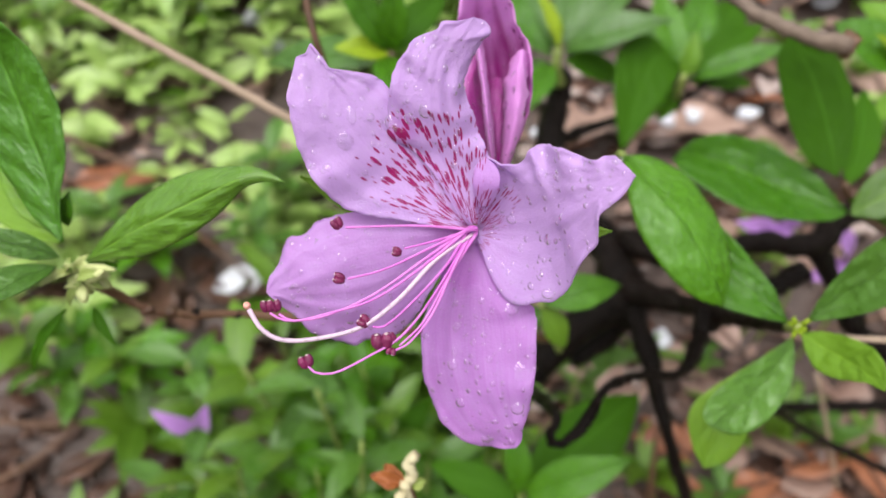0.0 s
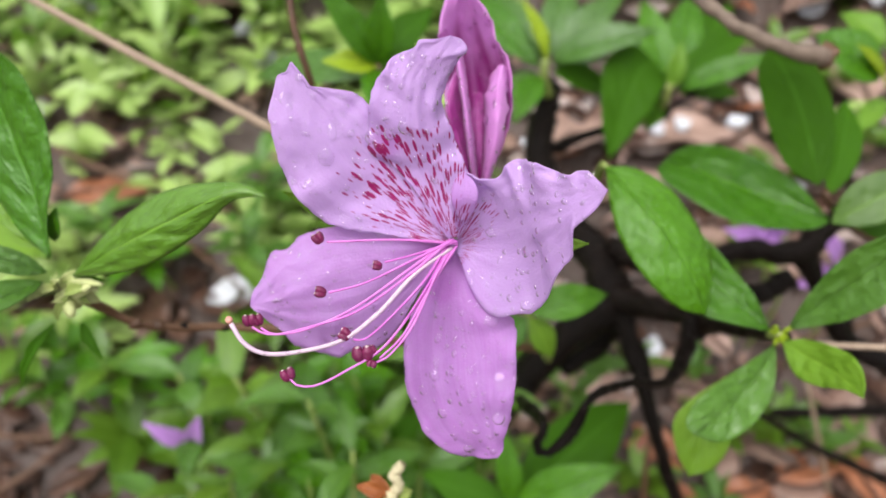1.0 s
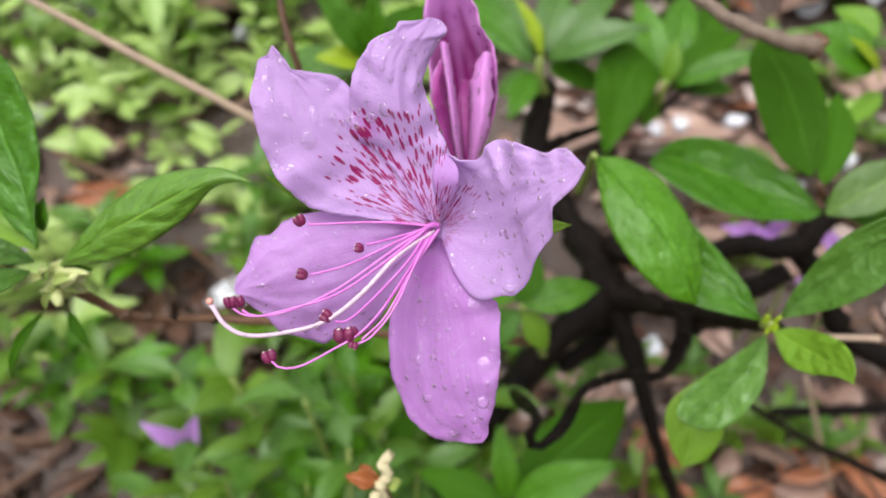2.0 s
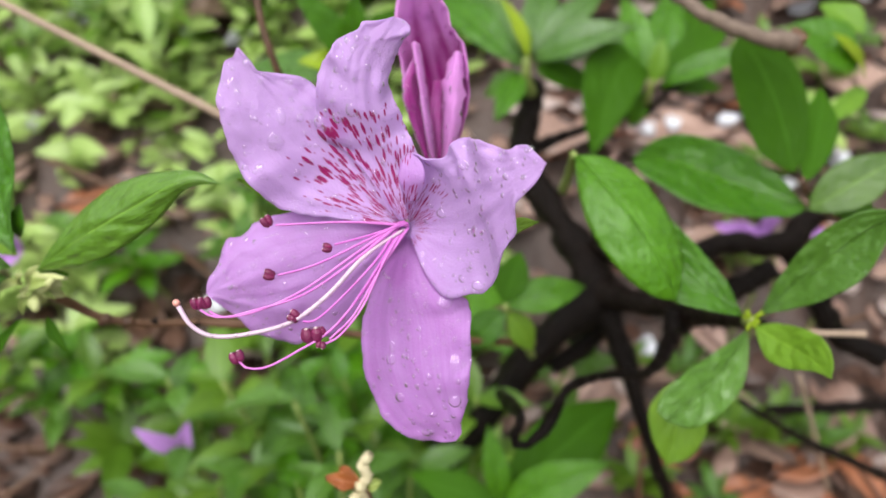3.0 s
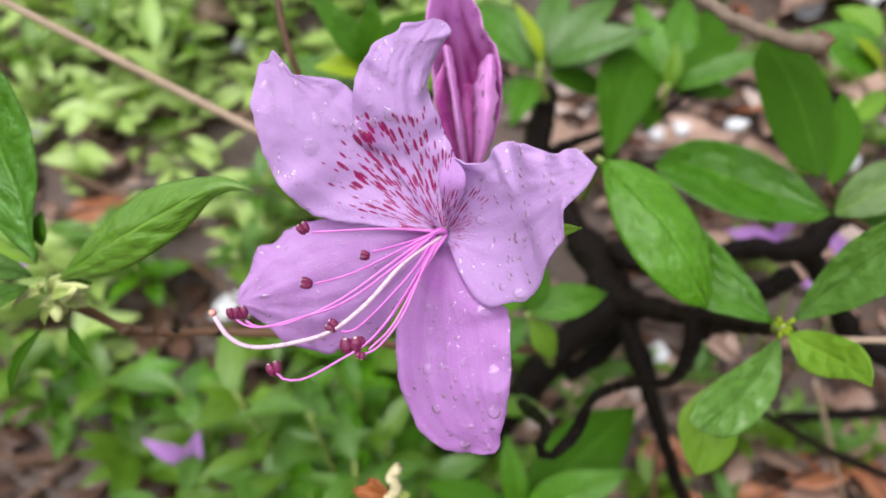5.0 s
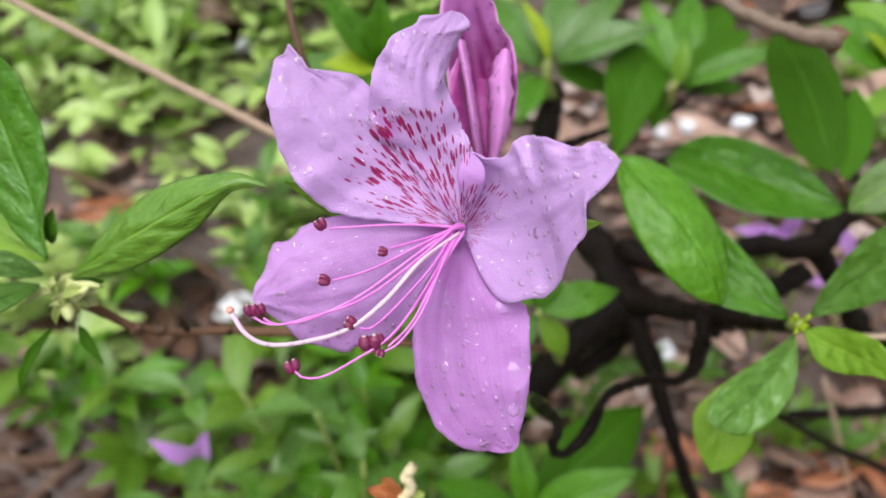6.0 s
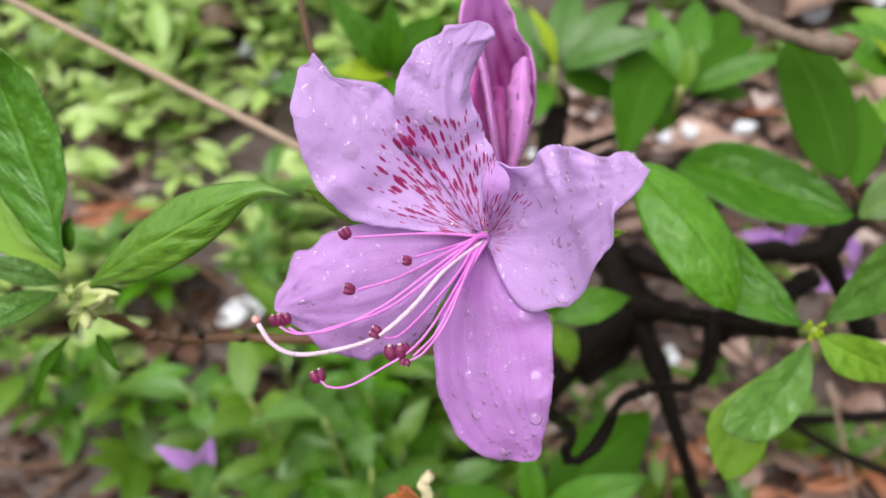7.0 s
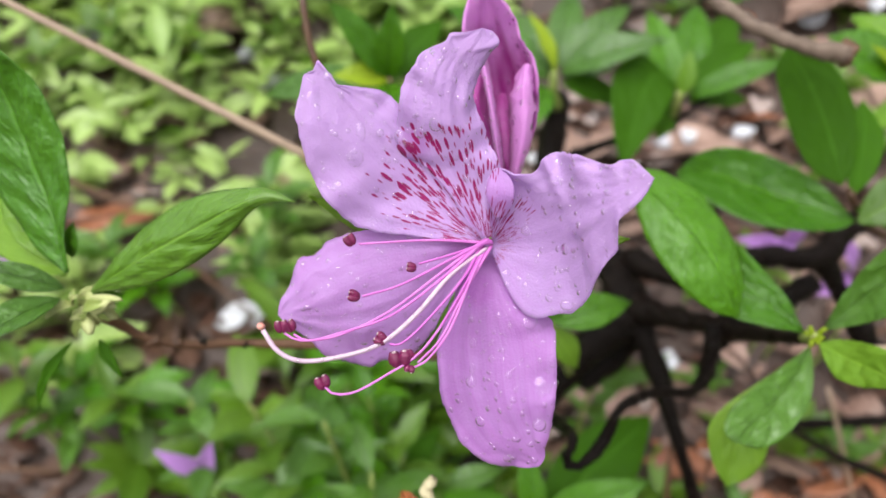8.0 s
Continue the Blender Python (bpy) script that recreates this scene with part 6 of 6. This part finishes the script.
# ---- fallen and withered things ----
def make_fallen():
    for at, size, turn in (((-0.1530, 0.4134, 0.1793), 0.064, 0.05), ((-0.1327, 0.5625, 0.3313), 0.05, 0.5), ((0.2455, 0.5265, 0.2875), 0.032, 0.4), ((0.1987, 0.5229, 0.2855), 0.030, 1.3), ((0.3252, 0.4957, 0.2703), 0.035, 1.0),
                           ((0.2813, 0.4806, 0.2620), 0.032, 0.6), ((0.1584, 0.3752, 0.1965), 0.030, 1.2), ((-0.2839, 0.6070, 0.3408), 0.045, 0.2), ((0.1749, 0.5196, 0.2837), 0.035, 2.2), ((0.0742, 0.5089, 0.2670), 0.020, 0.6), ((-0.1815, 0.5985, 0.3188), 0.024, 0.4), ((-0.3191, 0.5332, 0.3014), 0.04, 1.4), ((0.3198, 0.6033, 0.3302), 0.04, 0.3), ((0.3712, 0.6085, 0.3331), 0.035, 1.2), ((0.2733, 0.4686, 0.2553), 0.026, 0.5), ((-0.1534, 0.5859, 0.3295), 0.035, 0.6)):
        at, size = Vector(at), size * 0.62
        at.z = ground_height(at.x, at.y) + 0.016
        d = Vector((math.cos(turn), math.sin(turn), 0.25)) * size * 0.5
        root = thing("fallen_petal", at, "white fallen petal lying on the ground", "petal", "white petals on the ground")
        part("blade", blade(at - d, at + d, size * 0.72, bend=-0.12, fold=0.5, nu=10, nv=8, wave=0.12, seed=at.x * 9, face=(0.4, -0.3, 1)), WHITE, root, "", 0.0006)
        part("blade", blade(at - d * 0.9 + Vector((0, 0, 0.004)), at + d * 0.2 + Vector((0.004, -0.01, 0.007)), size * 0.5, bend=-0.15, fold=0.6, nu=8, nv=6, wave=0.12, seed=at.y * 9, face=(0, -0.3, 1)), WHITE, root, "", 0.0006)
    for at, size, turn, mat in (((0.26, 0.3042, 0.1142), 0.085, 0.3, LITTER_RED), ((0.1772, 0.3195, 0.1224), 0.055, 1.2, LITTER_RED), ((0.2249, 0.3164, 0.1201), 0.070, 2.4, LITTER_TAN), ((0.2905, 0.2993, 0.1113), 0.080, 1.7, LITTER_RED), ((0.0907, 0.3725, 0.153), 0.060, 0.8, LITTER_TAN), ((0.2009, 0.3798, 0.1574), 0.060, 2.0, LITTER_TAN), ((0.2101, 0.2876, 0.1468), 0.065, 0.2, LITTER_RED), ((0.1734, 0.2793, 0.1342), 0.065, 1.9, LITTER_RED), ((0.1271, 0.3436, 0.1786), 0.10, 0.7, LITTER_TAN), ((0.2000, 0.3365, 0.1745), 0.10, 2.6, LITTER_TAN), ((0.1050, 0.3609, 0.1884), 0.09, 1.2, LITTER_TAN), ((0.2289, 0.2724, 0.1382), 0.065, 1.0, LITTER_RED), ((0.1648, 0.3609, 0.1884), 0.09, 2.9, LITTER_TAN),
                                ((0.2591, 0.2787, 0.1418), 0.065, 2.9, LITTER_RED), ((0.2768, 0.3198, 0.1651), 0.09, 0.5, LITTER_TAN), ((0.1200, 0.5221, 0.2799), 0.14, 0.9, LITTER_TAN), ((0.2044, 0.5153, 0.2760), 0.15, 0.1, LITTER_TAN), ((0.2518, 0.5041, 0.2696), 0.14, 2.7, LITTER_TAN), ((0.2180, 0.4402, 0.2334), 0.11, 0.2, LITTER_TAN), ((0.1554, 0.3168, 0.1596), 0.07, 2.2, LITTER_RED), ((0.3491, 0.5551, 0.2986), 0.14, 1.3, LITTER_TAN), ((0.3347, 0.6105, 0.3300), 0.14, 0.3, LITTER_TAN),
                                ((-0.1510, 0.4093, 0.2094), 0.09, 0.0, LITTER), ((-0.2115, 0.4001, 0.2041), 0.08, 2.0, LITTER), ((-0.2479, 0.3012, 0.1469), 0.06, 0.6, LITTER), ((-0.2559, 0.4783, 0.2493), 0.10, 0.1, LITTER_RED), ((-0.1698, 0.6053, 0.3271), 0.13, 0.5, LITTER_TAN), ((-0.2629, 0.5503, 0.3007), 0.10, 2.0, LITTER_TAN), ((-0.0999, 0.5086, 0.2722), 0.12, 1.0, LITTER_TAN)):
        at, size = Vector(at), size * 0.66
        at.z = ground_height(at.x, at.y) + 0.014
        d = Vector((math.cos(turn), math.sin(turn), 0.06)) * size * 0.5
        root = thing("dead_leaf", at, "large curled brown dead leaf on wet ground", "leaf", "dead leaves on the ground")
        part("blade", blade(at - d, at + d, size * 0.55, bend=0.05, fold=0.2, nu=16, nv=10, wave=0.14, seed=at.x * 11, face=(0, 0, 1)), mat, root, "", 0.0006)
        part("stalk", tube([at - d * 1.25 + Vector((0, 0, 0.003)), at - d * 0.7 + Vector((0, 0, 0.004)), at + d * 0.6 + Vector((0, 0, 0.002))], [0.0012, 0.0013, 0.0006], 10, 6, 0.1), LITTER, root)
    r = random.Random(5)
    for k in range(90):
        at = Vector((r.uniform(0.02, 0.40), r.uniform(0.16, 0.66), 0.0))
        size, turn = r.uniform(0.018, 0.040), r.uniform(0, 6.28)
        at.z = ground_height(at.x, at.y) + r.uniform(0.012, 0.022)
        d = Vector((math.cos(turn), math.sin(turn), r.uniform(-0.1, 0.25))) * size * 0.5
        root = thing("dead_leaf", at, "small curled rust or tan dead leaf", "leaf", "dead leaves on the ground")
        part("blade", blade(at - d, at + d, size * r.uniform(0.4, 0.6), roll=r.uniform(-25, 25), bend=r.uniform(-0.1, 0.15), fold=r.uniform(-0.3, 0.4), nu=10, nv=6, wave=0.14, seed=k * 1.7, face=(0, 0, 1)), (LITTER_RED, LITTER_TAN, LITTER_PALE, LITTER_TAN, LITTER)[k % 5], root, "", 0.0005)
    for at, size, turn in (((-0.1408, 0.2593, 0.2273), 0.025, -0.1), ((0.1998, 0.3543, 0.2960), 0.030, 0.4), ((0.2117, 0.3524, 0.2916), 0.022, 2.0), ((0.2390, 0.3409, 0.2874), 0.034, 1.4), ((-0.2727, 0.3848, 0.2814), 0.03, 1.5)):
        at, size = Vector(at), size * 1.25
        root = thing("azalea_flower", at, "small lilac azalea bloom on a thin stalk among leaves", "flower", "azalea flowers")
        foot = Vector((at.x + 0.02, at.y + 0.03, ground_height(at.x + 0.02, at.y + 0.03) - 0.003))
        part("stalk", tube([foot, foot.lerp(at, 0.5) + Vector((0.012, 0, 0)), at], [0.0014, 0.0012, 0.0009], 12, 6, 0.1), STEM_GREEN, root)
        for k, (dx, dz) in enumerate(((-0.62, 0.30), (0.38, 0.56))):
            q = at + Vector((dx * math.cos(turn) - dz * math.sin(turn), -0.1, dx * math.sin(turn) + dz * math.cos(turn))) * size
            part("petal", blade(at + Vector((0.15, 0.05, -0.35)) * size, q, size * 0.34, roll=20 * k - 10, bend=0.12, fold=0.4, nu=10, nv=6, seed=k + at.x, face=(0, -0.6, 0.6)), PETAL_FAR, root, "", 0.0004)
    root = thing("withered_flower", (-0.0076, 0.1135, 0.3704), "withered cream and rust azalea flower on its stalk", "flower")
    part("stalk", tube([(0.0011, 0.1247, 0.3198), (-0.0061, 0.1121, 0.3686), (-0.0090, 0.1095, 0.3865)], [0.0012, 0.0011, 0.0012], 10, 8, 0.15), STEM_BROWN, root)
    for pts, mt, seed in (([(-0.0067, 0.1130, 0.3958), (-0.0089, 0.1121, 0.3930), (-0.0078, 0.1109, 0.3899), (-0.0099, 0.1095, 0.3865), (-0.0091, 0.1076, 0.3824)], CREAM, 1.0), ([(-0.0104, 0.1075, 0.3871), (-0.0115, 0.1049, 0.3854), (-0.0104, 0.1033, 0.3801)], CREAM, 2.0)):
        part("petal", tube(pts, [0.0012, 0.0015, 0.0013, 0.0016, 0.0013], 30, 14, 0.45, seed), mt, root)
    for p, q, w, mt in (((-0.0105, 0.1102, 0.3873), (-0.0188, 0.1113, 0.3888), 0.0045, RUST), ((-0.0106, 0.1101, 0.3856), (-0.0151, 0.1151, 0.3888), 0.0040, RUST), ((-0.0082, 0.1101, 0.3856), (-0.0043, 0.1112, 0.3870), 0.0035, STEM_GREEN)):
        SEED[0] += 1
        part("petal", blade(p, q, w, bend=0.2, fold=0.9, nu=16, nv=10, wave=0.3, seed=SEED[0]), mt, root, "", 0.0003)


make_fallen()


def motions():
    """Nothing in the place moves; only the camera does."""


motions()
